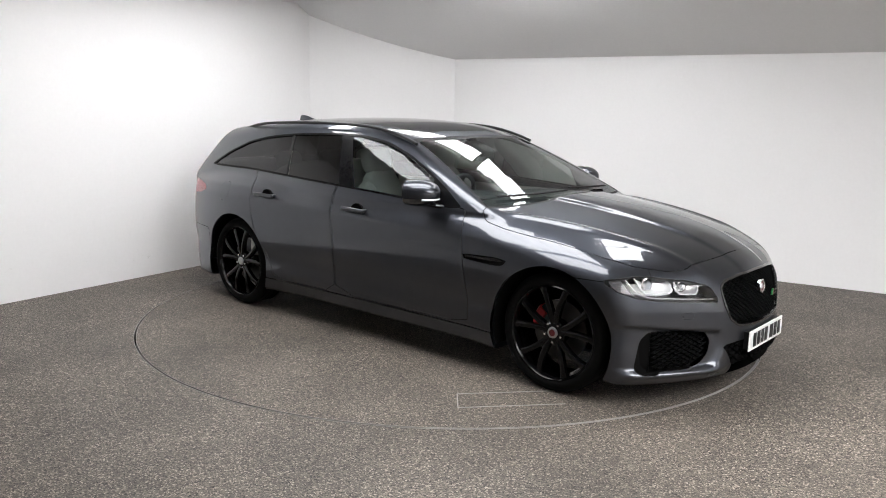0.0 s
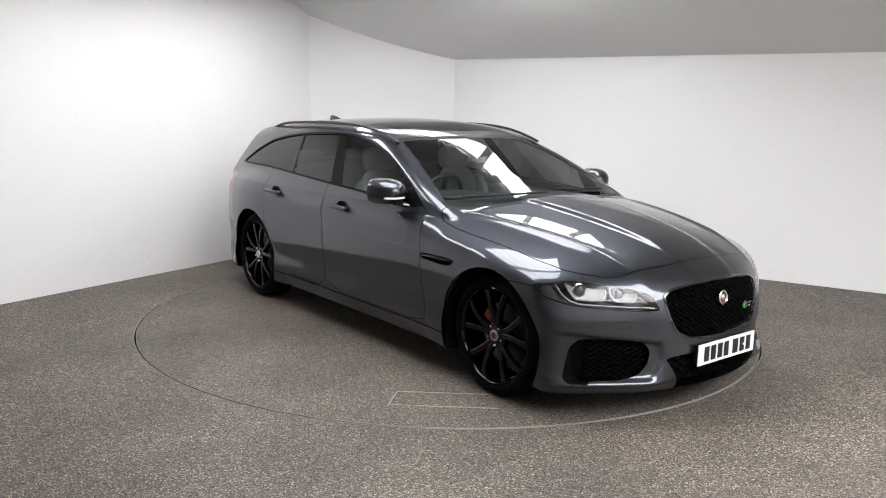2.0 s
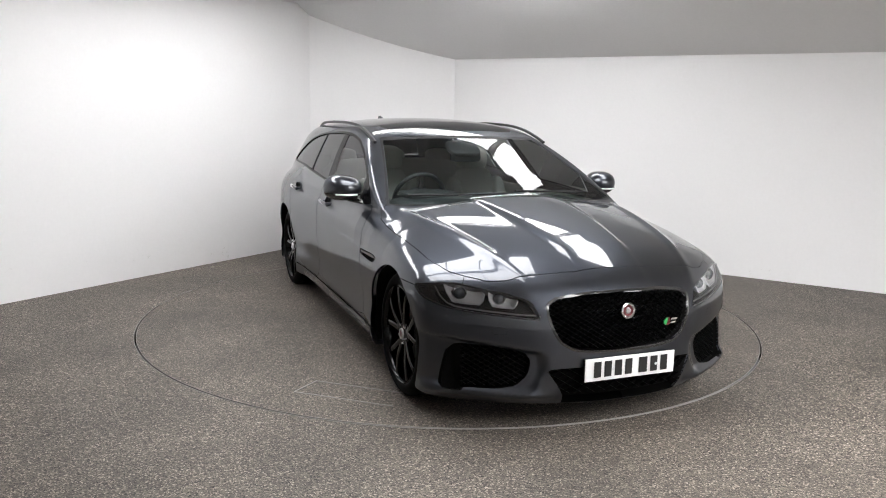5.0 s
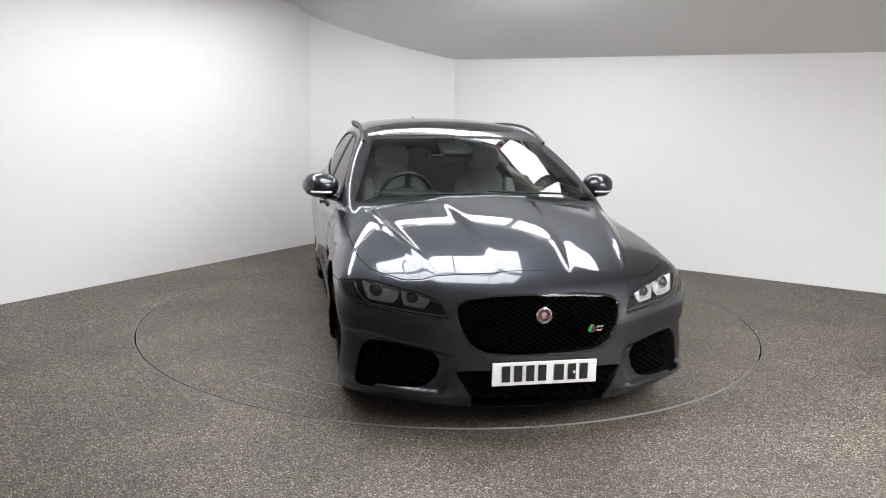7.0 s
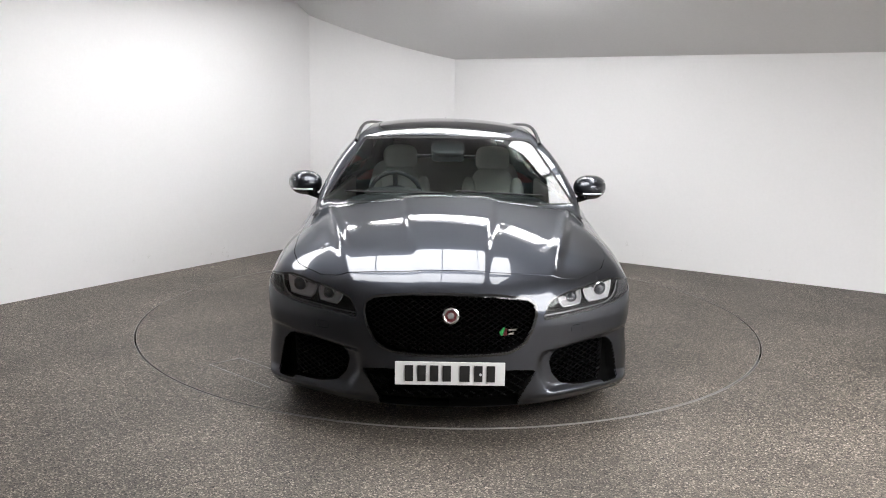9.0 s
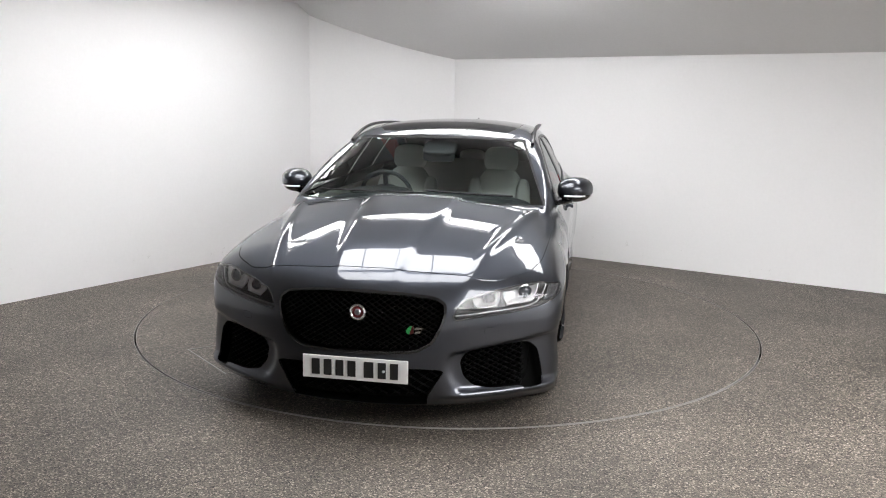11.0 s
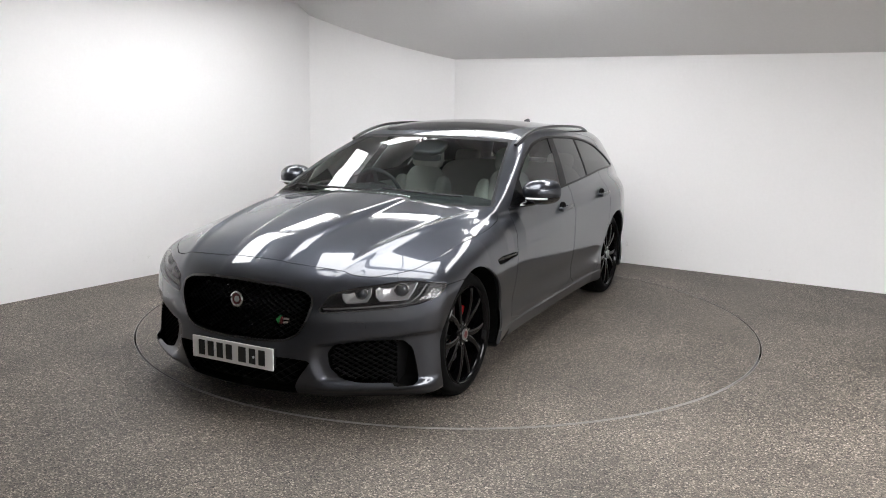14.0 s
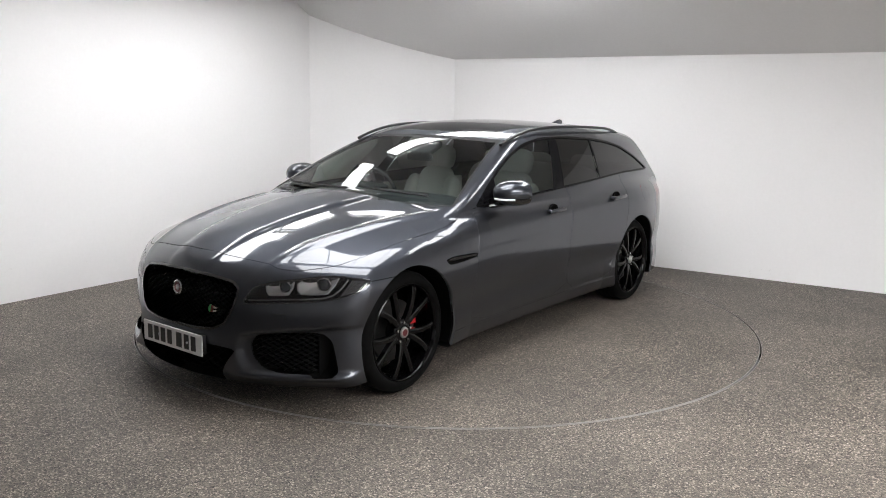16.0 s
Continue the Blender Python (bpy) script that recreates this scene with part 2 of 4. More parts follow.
def build_booth():
    front_l, front_r = Vector((LEFT_END.x, -8.5)), Vector((RIGHT_END.x, -8.5))
    wall_between("wall_west", WALL_A, LEFT_END, 2.9, 2.9, "plain white painted booth wall, evenly lit", -1)
    wall_between("wall_north", WALL_A, WALL_B, 2.9, 2.9, "narrow white painted wall between two longer walls", 1)
    wall_between("wall_east", WALL_B, RIGHT_END, 2.9, 2.9, "white painted booth wall with faint scuffs low down", 1)
    wall_between("wall_south", front_l, front_r, 2.9, 2.9, "plain white wall closing the booth", -1)
    wall_between("wall_west_return", LEFT_END, front_l, 2.9, 2.9, "plain white wall closing the booth", -1)
    wall_between("wall_east_return", RIGHT_END, front_r, 2.9, 2.9, "plain white wall closing the booth", 1)
    # ceiling: level, sloping down in a soft curve to the low wall
    n = Vector((-0.5148, -0.8573))
    bm = bmesh.new()
    prev = None
    for d in [0.06 * i for i in range(23)] + [1.4, 3, 5, 8, 12, 16]:
        row = []
        for s in (-9.0, -5.0, 0.0, 4.0, 13.0):
            p = WALL_B + RIGHT_DIR * s + n * (d - 0.02)
            row.append(bm.verts.new((p.x, p.y, soffit(d))))
        if prev:
            for i in range(4):
                bm.faces.new((prev[i], prev[i + 1], row[i + 1], row[i]))
        prev = row
    r = bmesh.ops.extrude_face_region(bm, geom=bm.faces[:])
    bmesh.ops.translate(bm, vec=(0, 0, 0.1), verts=[v for v in r["geom"] if isinstance(v, bmesh.types.BMVert)])
    tagged(part("ceiling", bm, CEIL, smooth=30), "matt grey-white ceiling curving down to the low wall", "ceiling", kind="structure")
    # floor with a round opening for the turntable
    bm = bmesh.new()
    segs = 192
    rings = []
    for r in (RADIUS + 0.007, 2.6, 4.0, 8.0, 16.0):
        rings.append([bm.verts.new((r * math.cos(2 * math.pi * i / segs), r * math.sin(2 * math.pi * i / segs), 0)) for i in range(segs)])
    for a, b in zip(rings, rings[1:]):
        for i in range(segs):
            j = (i + 1) % segs
            bm.faces.new((a[i], a[j], b[j], b[i]))
    r = bmesh.ops.extrude_face_region(bm, geom=bm.faces[:])
    bmesh.ops.translate(bm, vec=(0, 0, -0.06), verts=[v for v in r["geom"] if isinstance(v, bmesh.types.BMVert)])
    tagged(part("floor", bm, FLOOR), "speckled grey-brown resin gravel floor, slightly stained", "floor", kind="structure")
    tagged(part("floor_pit", lathe([(0.0, -0.075), (2.5, -0.075), (2.5, -0.062), (0.0, -0.062)], 96), VOID), "dark pit under the turntable", "pit", kind="structure")
    tagged(part("trim", lathe([(RADIUS + 0.0078, -0.03), (RADIUS + 0.0078, 0.0012), (RADIUS + 0.0108, 0.0012), (RADIUS + 0.0108, -0.03)], 256), METAL), "thin worn steel ring edging the floor opening", "trim", kind="structure")


def build_panels():
    """A ring of trapezoid light panels over the turntable and one fill panel added out of view."""
    for corners, power, count in PANELS:
        pts = [Vector((x, y, 0)) for x, y in corners]
        mid = sum(pts, Vector()) / 4
        pts = [p - mid for p in pts]
        root = new("light_panel")
        root.location = (mid.x, mid.y, CEILING - 0.03)
        part("diffuser", prism([(p.x, p.y) for p in pts], 0.012, pose(0, 0, -0.018)), light_mat(power), root)
        bars = []
        for p, q in zip(pts, pts[1:] + pts[:1]):
            d = q - p
            bars.append(slab((d.length + 0.02, 0.02, 0.03), pose((p.x + q.x) / 2, (p.y + q.y) / 2, -0.004, 0, 0, math.degrees(math.atan2(d.y, d.x)))))
        part("frame", join(*bars), METAL, root)
        for k in range(1, count + 1):
            f = k / (count + 1)
            p, q = pts[0].lerp(pts[1], f), pts[3].lerp(pts[2], f)
            d = q - p
            part("divider", slab((d.length - 0.03, 0.012, 0.008), pose((p.x + q.x) / 2, (p.y + q.y) / 2, -0.023, 0, 0, math.degrees(math.atan2(d.y, d.x)))), METAL, root)
        tagged(root, "white ceiling light panel with thin metal dividers, of the ring or added as fill", "ceiling light", "ceiling light panels")


def build_turntable():
    root = new("turntable")
    n = lathe([(0.0, -0.05), (RADIUS - 0.008, -0.05), (RADIUS - 0.008, 0.0), (0.0, 0.0)], 256)
    part("platform", n, PLATFORM, root)
    part("edge_ring", lathe([(RADIUS - 0.0078, -0.04), (RADIUS - 0.0078, 0.0015), (RADIUS - 0.0048, 0.0015), (RADIUS - 0.0048, -0.04)], 256), METAL, root, "thin worn steel edge")
    # a small hatch let into the platform, edged by steel strips
    a, b = Vector((1.124 + OFF_X, -1.300 + OFF_Y)), Vector((1.262 + OFF_X, -1.458 + OFF_Y))
    run = Vector((0.392, 0.451))
    for p, q in ((a, b), (a, a + run), (b, b + run)):
        d = q - p
        part("hatch_strip", slab((d.length, 0.006, 0.004), pose((p.x + q.x) / 2, (p.y + q.y) / 2, 0.0005, 0, 0, math.degrees(math.atan2(d.y, d.x)))), METAL, root)
    return tagged(root, "round speckled resin turntable flush with the floor, slowly turning", "turntable")


# ---- the car's outer shape, as smooth solids meeting each other (car space: x forward, y to its left, origin on the floor between the axles) ----
def spline(pts):
    """A natural cubic through (x, value) pairs, straight beyond its ends."""
    px, py = np.array(sorted(pts), float).T
    n, h = len(px), np.diff(px)
    a, b = np.eye(n), np.zeros(n)
    for i in range(1, n - 1):
        a[i, i - 1:i + 2] = h[i - 1], 2 * (h[i - 1] + h[i]), h[i]
        b[i] = 6 * ((py[i + 1] - py[i]) / h[i] - (py[i] - py[i - 1]) / h[i - 1])
    m = np.linalg.solve(a, b)

    def value(x):
        x = np.asarray(x, float)
        c = np.clip(x, px[0], px[-1])
        i = np.clip(np.searchsorted(px, c) - 1, 0, n - 2)
        u, v, g = px[i + 1] - c, c - px[i], h[i]
        y = (m[i] * u ** 3 + m[i + 1] * v ** 3) / (6 * g) + (py[i] / g - m[i] * g / 6) * u + (py[i + 1] / g - m[i + 1] * g / 6) * v
        s0 = (py[1] - py[0]) / h[0] - h[0] * m[1] / 6
        s1 = (py[-1] - py[-2]) / h[-1] + h[-1] * m[-2] / 6
        return y + np.where(x < px[0], (x - px[0]) * s0, 0) + np.where(x > px[-1], (x - px[-1]) * s1, 0)
    return value


def smax(a, b, k):
    h = np.maximum(k - np.abs(a - b), 0) / k
    return np.maximum(a, b) + h * h * k / 4


def smin(a, b, k):
    return -smax(-a, -b, k)


def soft(v, k):
    """A ramp that starts gently at 0."""
    return 0.5 * (v + np.sqrt(v * v + k * k))


top_mid = spline([(-2.7, 1.0), (-2.0, 1.10), (-1.2, 1.09), (-0.4, 1.06), (0.3, 1.045), (0.9, 1.045), (1.3, 1.005), (1.6, 0.955), (1.9, 0.885), (2.1, 0.82), (2.2, 0.775), (2.32, 0.70)])
belt = spline([(-2.7, 1.04), (-2.07, 1.085), (-1.2, 1.06), (-0.4, 1.015), (0.2, 0.99), (0.8, 0.97), (1.2, 0.93), (1.5, 0.885), (1.8, 0.81), (2.1, 0.71), (2.3, 0.64)])
fold = spline([(-2.7, 0.9), (0.0, 0.9), (0.95, 0.76), (1.5, 0.65), (2.1, 0.51), (2.4, 0.43)])
bulge = spline([(0.8, 0.30), (1.4, 0.26), (1.8, 0.215), (2.2, 0.17)])
width = spline([(-2.62, 0.50), (-2.45, 0.70), (-2.2, 0.84), (-1.9, 0.925), (-1.48, 0.975), (-1.2, 0.97), (-0.6, 0.955), (0.0, 0.955), (0.6, 0.96), (1.2, 0.975), (1.48, 0.982), (1.75, 0.97), (1.95, 0.948), (2.1, 0.92), (2.3, 0.86)])
nose = spline([(0.12, 2.26), (0.2, 2.325), (0.28, 2.335), (0.4, 2.325), (0.5, 2.315), (0.6, 2.30), (0.7, 2.255), (0.76, 2.21), (0.82, 2.12)])
nose_back = spline([(-0.2, 0.012), (0.0, 0.0), (0.2, 0.012), (0.4, 0.06), (0.5, 0.097), (0.6, 0.15), (0.7, 0.21), (0.8, 0.28), (0.9, 0.36), (1.0, 0.455)])
roof_mid = spline([(-2.3, 1.365), (-2.05, 1.415), (-1.5, 1.467), (-1.0, 1.492), (-0.5, 1.497), (0.0, 1.460), (0.25, 1.412), (0.5, 1.350)])
belt_half = spline([(-2.4, 0.70), (-2.07, 0.775), (-1.5, 0.84), (-0.8, 0.875), (0.0, 0.88), (0.5, 0.870), (0.85, 0.838), (1.1, 0.79)])


def hood_top(x, y):
    mid, edge = top_mid(x), belt(x)
    ends = np.clip((x - 0.6) / 0.5, 0, 1)
    drop = (0.035 + 0.012 * ends) * (y / 0.6) ** 2 + 0.12 * soft(y - fold(x), 0.012) * ends - 0.013 * np.exp(-((y - fold(x)) / 0.03) ** 2) * ends
    crown = 0.015 * ends * 0.5 * (1 - np.tanh((y - bulge(x)) / 0.02))
    back = edge + 0.02 - 0.03 * (y / 0.9) ** 2
    return np.where(x > 1.1, mid - drop + crown, np.where(x < 0.6, back, 0)) + np.where((x >= 0.6) & (x <= 1.1), ends * (mid - drop + crown) + (1 - ends) * back, 0)


def side_half(x, z):
    groove = 0.004 * 0.5 * (1 + np.tanh((z - 0.737 - 0.02 * (0.86 - x)) / 0.006)) * np.clip(x / 0.5, 0, 1) * np.clip((1.0 - x) / 0.1, 0, 1)
    return width(x) - groove - 0.40 * soft(z - 0.85 - 0.03 * np.tanh(-x), 0.02) - 0.55 * soft(z - 0.955, 0.012) * np.clip((0.9 - x) / 0.3, 0, 1) - (0.22 + 0.9 * np.clip((x - 0.7) / 0.6, 0, 1)) * np.maximum(z - 0.61, 0) ** 2 - 0.016 * np.exp(-((z - 0.43) / 0.09) ** 2) - 0.05 * np.maximum(0.34 - z, 0) - 0.42 * np.maximum(0.52 - z, 0) ** 2 * np.clip((1.25 - np.abs(x)) / 0.35, 0, 1)


def lower_body(x, y, z):
    lip = 0.024 * np.exp(-((z - 0.200) / 0.026) ** 2) * np.clip((y - 0.38) / 0.12, 0, 1)
    s1, s2, s3 = ((1 + np.tanh(v)) / 2 for v in ((0.425 + 0.13 * (y - 0.55) - z) / 0.009, (y - 0.44 - 0.5 * (z - 0.35) ** 2 * 8) / 0.018, (z - 0.228) / 0.012))
    lip = lip - 0.028 * s1 * s2 * s3
    front = x - nose(z) - 0.012 + nose_back(y) - lip
    side = y - side_half(x, z)
    ring = smax(side, front, 0.055)
    ring = smax(ring, -2.50 + 0.22 * y * y + 0.3 * np.maximum(0.5 - z, 0) - x, 0.16)
    shell = smax(ring, z - hood_top(x, y), 0.07 + 0.02 * np.clip((x - 0.8) / 0.5, 0, 1))
    return smax(shell, 0.18 - 0.04 * np.clip((x - 1.7) / 0.25, 0, 1) - z, 0.02)


def cabin(x, y, z):
    side = y - belt_half(x) + 0.44 * np.maximum(z - 1.0, -0.04) + 0.28 * np.maximum(z - 1.0, 0) ** 2
    screen = (x - 1.06 + 0.24 * y * y) * 0.42 + (z - 1.0) * 0.91 + 0.06 * np.maximum(z - 1.15, 0)
    roof = z - roof_mid(x) + 0.11 * y * y + 0.10 * y ** 4
    tail = (-2.44 - x + 0.1 * y * y) * 0.75 + np.maximum(z - 1.0, 0) * 0.66
    shell = smax(side, screen, 0.04)
    shell = smax(shell, roof, 0.07)
    return smax(smax(shell, tail, 0.05), 0.7 - z, 0.02)


def car_shape(x, y, z):
    y = np.abs(y)
    return smin(lower_body(x, y, z), cabin(x, y, z), 0.02)


# ---- the car's skin: one smooth surface, then cut into its panels ----
def surface(h=0.018):
    """Half of the car's shape as a net of quads lying on it, with the true normals."""
    lo = np.array((-2.72, -3 * h, 0.10))
    n = [int(math.ceil(v / h)) + 1 for v in (5.2, 1.08 + 3 * h, 1.45)]
    ax = [lo[i] + h * np.arange(n[i]) for i in range(3)]
    f = car_shape(*np.meshgrid(*ax, indexing="ij"))
    s = f < 0
    c = [s[i:n[0] - 1 + i, j:n[1] - 1 + j, k:n[2] - 1 + k] for i in (0, 1) for j in (0, 1) for k in (0, 1)]
    total = sum(a.astype(int) for a in c)
    mixed = (total > 0) & (total < 8)
    idx = -np.ones(mixed.shape, int)
    idx[mixed] = np.arange(mixed.sum())
    v = lo + h * (np.argwhere(mixed) + 0.5)
    quads = []
    for axis in range(3):
        a = np.moveaxis(s, axis, 0)
        d = np.moveaxis(idx, axis, 0)
        change = a[1:, 1:-1, 1:-1] != a[:-1, 1:-1, 1:-1]
        i, j, k = np.nonzero(change)
        q = np.stack([d[i, j, k], d[i, j + 1, k], d[i, j + 1, k + 1], d[i, j, k + 1]], 1)
        flip = a[i, j + 1, k + 1]
        q[~flip] = q[~flip][:, ::-1]
        quads.append(q)
    quads = np.concatenate(quads)
    quads = quads[(quads >= 0).all(1)]

    def grad(p, e=0.0015):
        return np.stack([car_shape(*(p + o).T) - car_shape(*(p - o).T) for o in np.eye(3) * e], 1) / (2 * e)

    def settle(p, steps):
        for _ in range(steps):
            g = grad(p)
            p = p - np.clip(car_shape(*p.T) / np.maximum((g * g).sum(1), 0.2), -h, h)[:, None] * g
        return p
    v = settle(v, 5)
    for _ in range(4):
        acc, cnt = np.zeros_like(v), np.zeros(len(v))
        for a, b in ((0, 1), (1, 2), (2, 3), (3, 0)):
            np.add.at(acc, quads[:, a], v[quads[:, b]])
            np.add.at(acc, quads[:, b], v[quads[:, a]])
            np.add.at(cnt, quads[:, a], 1)
            np.add.at(cnt, quads[:, b], 1)
        v = settle(0.5 * v + 0.5 * acc / np.maximum(cnt, 1)[:, None], 2)
    g = grad(v)
    g /= np.linalg.norm(g, axis=1)[:, None]
    fn = np.cross(v[quads[:, 2]] - v[quads[:, 0]], v[quads[:, 3]] - v[quads[:, 1]])
    bad = (fn * g[quads].mean(1)).sum(1) < 0
    quads[bad] = quads[bad][:, ::-1]
    return v, g, [tuple(q) for q in quads.tolist()]


class Skin:
    """Vertices and normals shared by all panels, which can be split along fields."""

    def __init__(self):
        v, g, self.faces = surface()
        self.v, self.g = [tuple(p) for p in v.tolist()], [tuple(p) for p in g.tolist()]

    def cut(self, faces, field):
        """Faces where field < 0, and the others; faces on the border are divided along it."""
        used = sorted({i for f in faces for i in f})
        if not used:
            return [], []
        p = np.array([self.v[i] for i in used])
        val = dict(zip(used, field(p[:, 0], np.abs(p[:, 1]), p[:, 2]).tolist()))
        inside, outside, made = [], [], {}
        for f in faces:
            low = [val[i] < 0 for i in f]
            if all(low):
                inside.append(f)
            elif not any(low):
                outside.append(f)
            else:
                a, b = [], []
                for i, j in zip(f, f[1:] + f[:1]):
                    (a if val[i] < 0 else b).append(i)
                    if (val[i] < 0) != (val[j] < 0):
                        key = (min(i, j), max(i, j))
                        if key not in made:
                            i0, j0 = key
                            t = val[i0] / (val[i0] - val[j0])
                            self.v.append(tuple(x + (y - x) * t for x, y in zip(self.v[i0], self.v[j0])))
                            self.g.append(tuple(x + (y - x) * t for x, y in zip(self.g[i0], self.g[j0])))
                            made[key] = len(self.v) - 1
                        a.append(made[key])
                        b.append(made[key])
                if len(a) > 2:
                    inside.append(tuple(a))
                if len(b) > 2:
                    outside.append(tuple(b))
        return inside, outside

    def panel(self, faces, field, seams, gap=0.0045):
        """Splits off a panel with a narrow seam round it."""
        inside, rest = self.cut(faces, field)
        inside, edge = self.cut(inside, lambda x, y, z: field(x, y, z) + gap)
        seams += edge
        return inside, rest

    def mesh(self, name, faces, material, parent, label="", side=0, push=0.0, wall=0.0, lip=0.0):
        """One object of these faces: side 1 is the car's left half, -1 the mirrored right half, 0 both in one mesh.
        push moves the faces inwards; wall adds a rim of that depth reaching outwards; lip folds the border inwards."""
        verts, norms, polys = [], [], []
        for sgn in ((1, -1) if side == 0 else (side,)):
            at = {}
            for f in faces:
                for i in f:
                    if i not in at:
                        at[i] = len(verts)
                        p, g = self.v[i], self.g[i]
                        verts.append(((p[0] - g[0] * push), (p[1] - g[1] * push) * sgn, p[2] - g[2] * push))
                        norms.append((g[0], g[1] * sgn, g[2]))
                polys.append(tuple(at[i] for i in (f if sgn > 0 else f[::-1])))
            if wall or lip:
                count = {}
                for f in faces:
                    for i, j in zip(f, f[1:] + f[:1]):
                        key = (min(i, j), max(i, j))
                        count[key] = count.get(key, []) + [(i, j)]
                deep = {}
                for es in count.values():
                    if len(es) == 1:
                        i, j = es[0]
                        if abs(self.v[i][1]) < 1e-4 and abs(self.v[j][1]) < 1e-4:
                            continue
                        quad = []
                        off = push - wall if wall else lip
                        for k in (i, j):
                            if k not in deep:
                                p, g = self.v[k], self.g[k]
                                top = len(verts)
                                verts.append(((p[0] - g[0] * push), (p[1] - g[1] * push) * sgn, p[2] - g[2] * push))
                                verts.append((p[0] - g[0] * off, (p[1] - g[1] * off) * sgn, p[2] - g[2] * off))
                                norms.append((g[0], g[1] * sgn, g[2])), norms.append((g[0], g[1] * sgn, g[2]))
                                deep[k] = (top, top + 1)
                        quad = [deep[i][0], deep[i][1], deep[j][1], deep[j][0]]
                        polys.append(tuple(quad))
        me = bpy.data.meshes.new(name)
        me.from_pydata(verts, [], polys)
        me.update()
        me.materials.append(material)
        me.shade_smooth()
        me.normals_split_custom_set_from_vertices(norms)
        ob = new(name, me)
        ob.parent = parent
        if label:
            tagged(ob, label)
        return ob


def polygon(points, rounds=2):
    """Signed distance to a closed outline with softened corners, as a function of two coordinates."""
    p = np.array(points, float)
    for _ in range(rounds):
        q = np.roll(p, -1, 0)
        p = np.stack([0.85 * p + 0.15 * q, 0.15 * p + 0.85 * q], 1).reshape(-1, 2)

    def dist(u, w):
        d, s = np.full(u.shape, 1e9), np.ones(u.shape)
        for (ax, ay), (bx, by) in zip(p, np.roll(p, -1, 0)):
            ex, ey, wx, wy = bx - ax, by - ay, u - ax, w - ay
            t = np.clip((wx * ex + wy * ey) / (ex * ex + ey * ey), 0, 1)
            d = np.minimum(d, (wx - ex * t) ** 2 + (wy - ey * t) ** 2)
            c1, c2, c3 = w >= ay, w < by, ex * wy > ey * wx
            s = np.where((c1 & c2 & c3) | (~c1 & ~c2 & ~c3), -s, s)
        return s * np.sqrt(d)
    return dist


def mirrored(points):
    """An outline given from the middle outwards and back, closed over the other half."""
    return points + [(-u, w) for u, w in reversed(points) if u > 1e-6]


def line(a, b):
    """Signed distance from the straight line a-b; negative on its left."""
    (ax, ay), (bx, by) = a, b
    n = math.hypot(bx - ax, by - ay)
    return lambda u, w: ((by - ay) * (u - ax) - (bx - ax) * (w - ay)) / n


AXLE, WHEEL_R, ARCH_R = 1.48, 0.345, 0.398
DLO = polygon([(-2.085, 1.075), (-1.405, 1.076), (-0.927, 1.055), (-0.348, 1.029), (0.059, 1.011), (0.79, 0.966), (0.63, 1.075), (0.42, 1.19), (0.22, 1.275), (-0.03, 1.348), (-0.3, 1.383), (-0.6, 1.388), (-1.045, 1.37), (-1.35, 1.34), (-1.60, 1.295), (-1.84, 1.205), (-2.0, 1.125)], 1)
LAMP = polygon([(1.105, 0.705), (0.876, 0.730), (0.773, 0.726), (0.617, 0.709), (0.527, 0.702), (0.35, 0.669), (0.267, 0.573), (0.45, 0.583), (0.714, 0.598), (0.883, 0.616), (1.017, 0.649)], 1)
GRILLE = polygon(mirrored([(0.0, 0.708), (0.214, 0.702), (0.37, 0.684), (0.418, 0.655), (0.424, 0.61), (0.41, 0.55), (0.365, 0.462), (0.29, 0.422), (0.15, 0.413), (0.0, 0.412)]), 1)
INTAKE = polygon([(0.805, 0.442), (0.65, 0.437), (0.52, 0.418), (0.488, 0.37), (0.505, 0.30), (0.555, 0.245), (0.64, 0.228), (0.785, 0.226), (0.80, 0.208), (0.885, 0.212), (0.868, 0.318), (0.85, 0.40)], 1)
CHIN = polygon(mirrored([(0.0, 0.345), (0.30, 0.345), (0.43, 0.335), (0.385, 0.27), (0.345, 0.20), (0.33, 0.10), (0.0, 0.10)]), 1)
HOOD = polygon(mirrored([(0.0, 2.149), (0.162, 2.145), (0.33, 2.128), (0.47, 2.103), (0.55, 2.094), (0.65, 2.047), (0.743, 1.957), (0.80, 1.885), (0.845, 1.741), (0.862, 1.477), (0.868, 1.12), (0.862, 0.966), (0.835, 0.90), (0.72, 0.955), (0.5, 1.03), (0.3, 1.075), (0.0, 1.098)]), 1)
VENT = polygon([(1.20, 0.722), (1.15, 0.688), (1.05, 0.686), (0.861, 0.698), (0.855, 0.727), (1.11, 0.735)], 1)
SUNROOF = polygon(mirrored([(0.0, 0.10), (0.46, 0.06), (0.53, -0.12), (0.53, -1.2), (0.47, -1.4), (0.0, -1.42)]), 1)


def arch(ax):
    return lambda x, y, z: np.maximum(np.hypot(x - ax, z - 0.335) - ARCH_R, 0.60 - y)


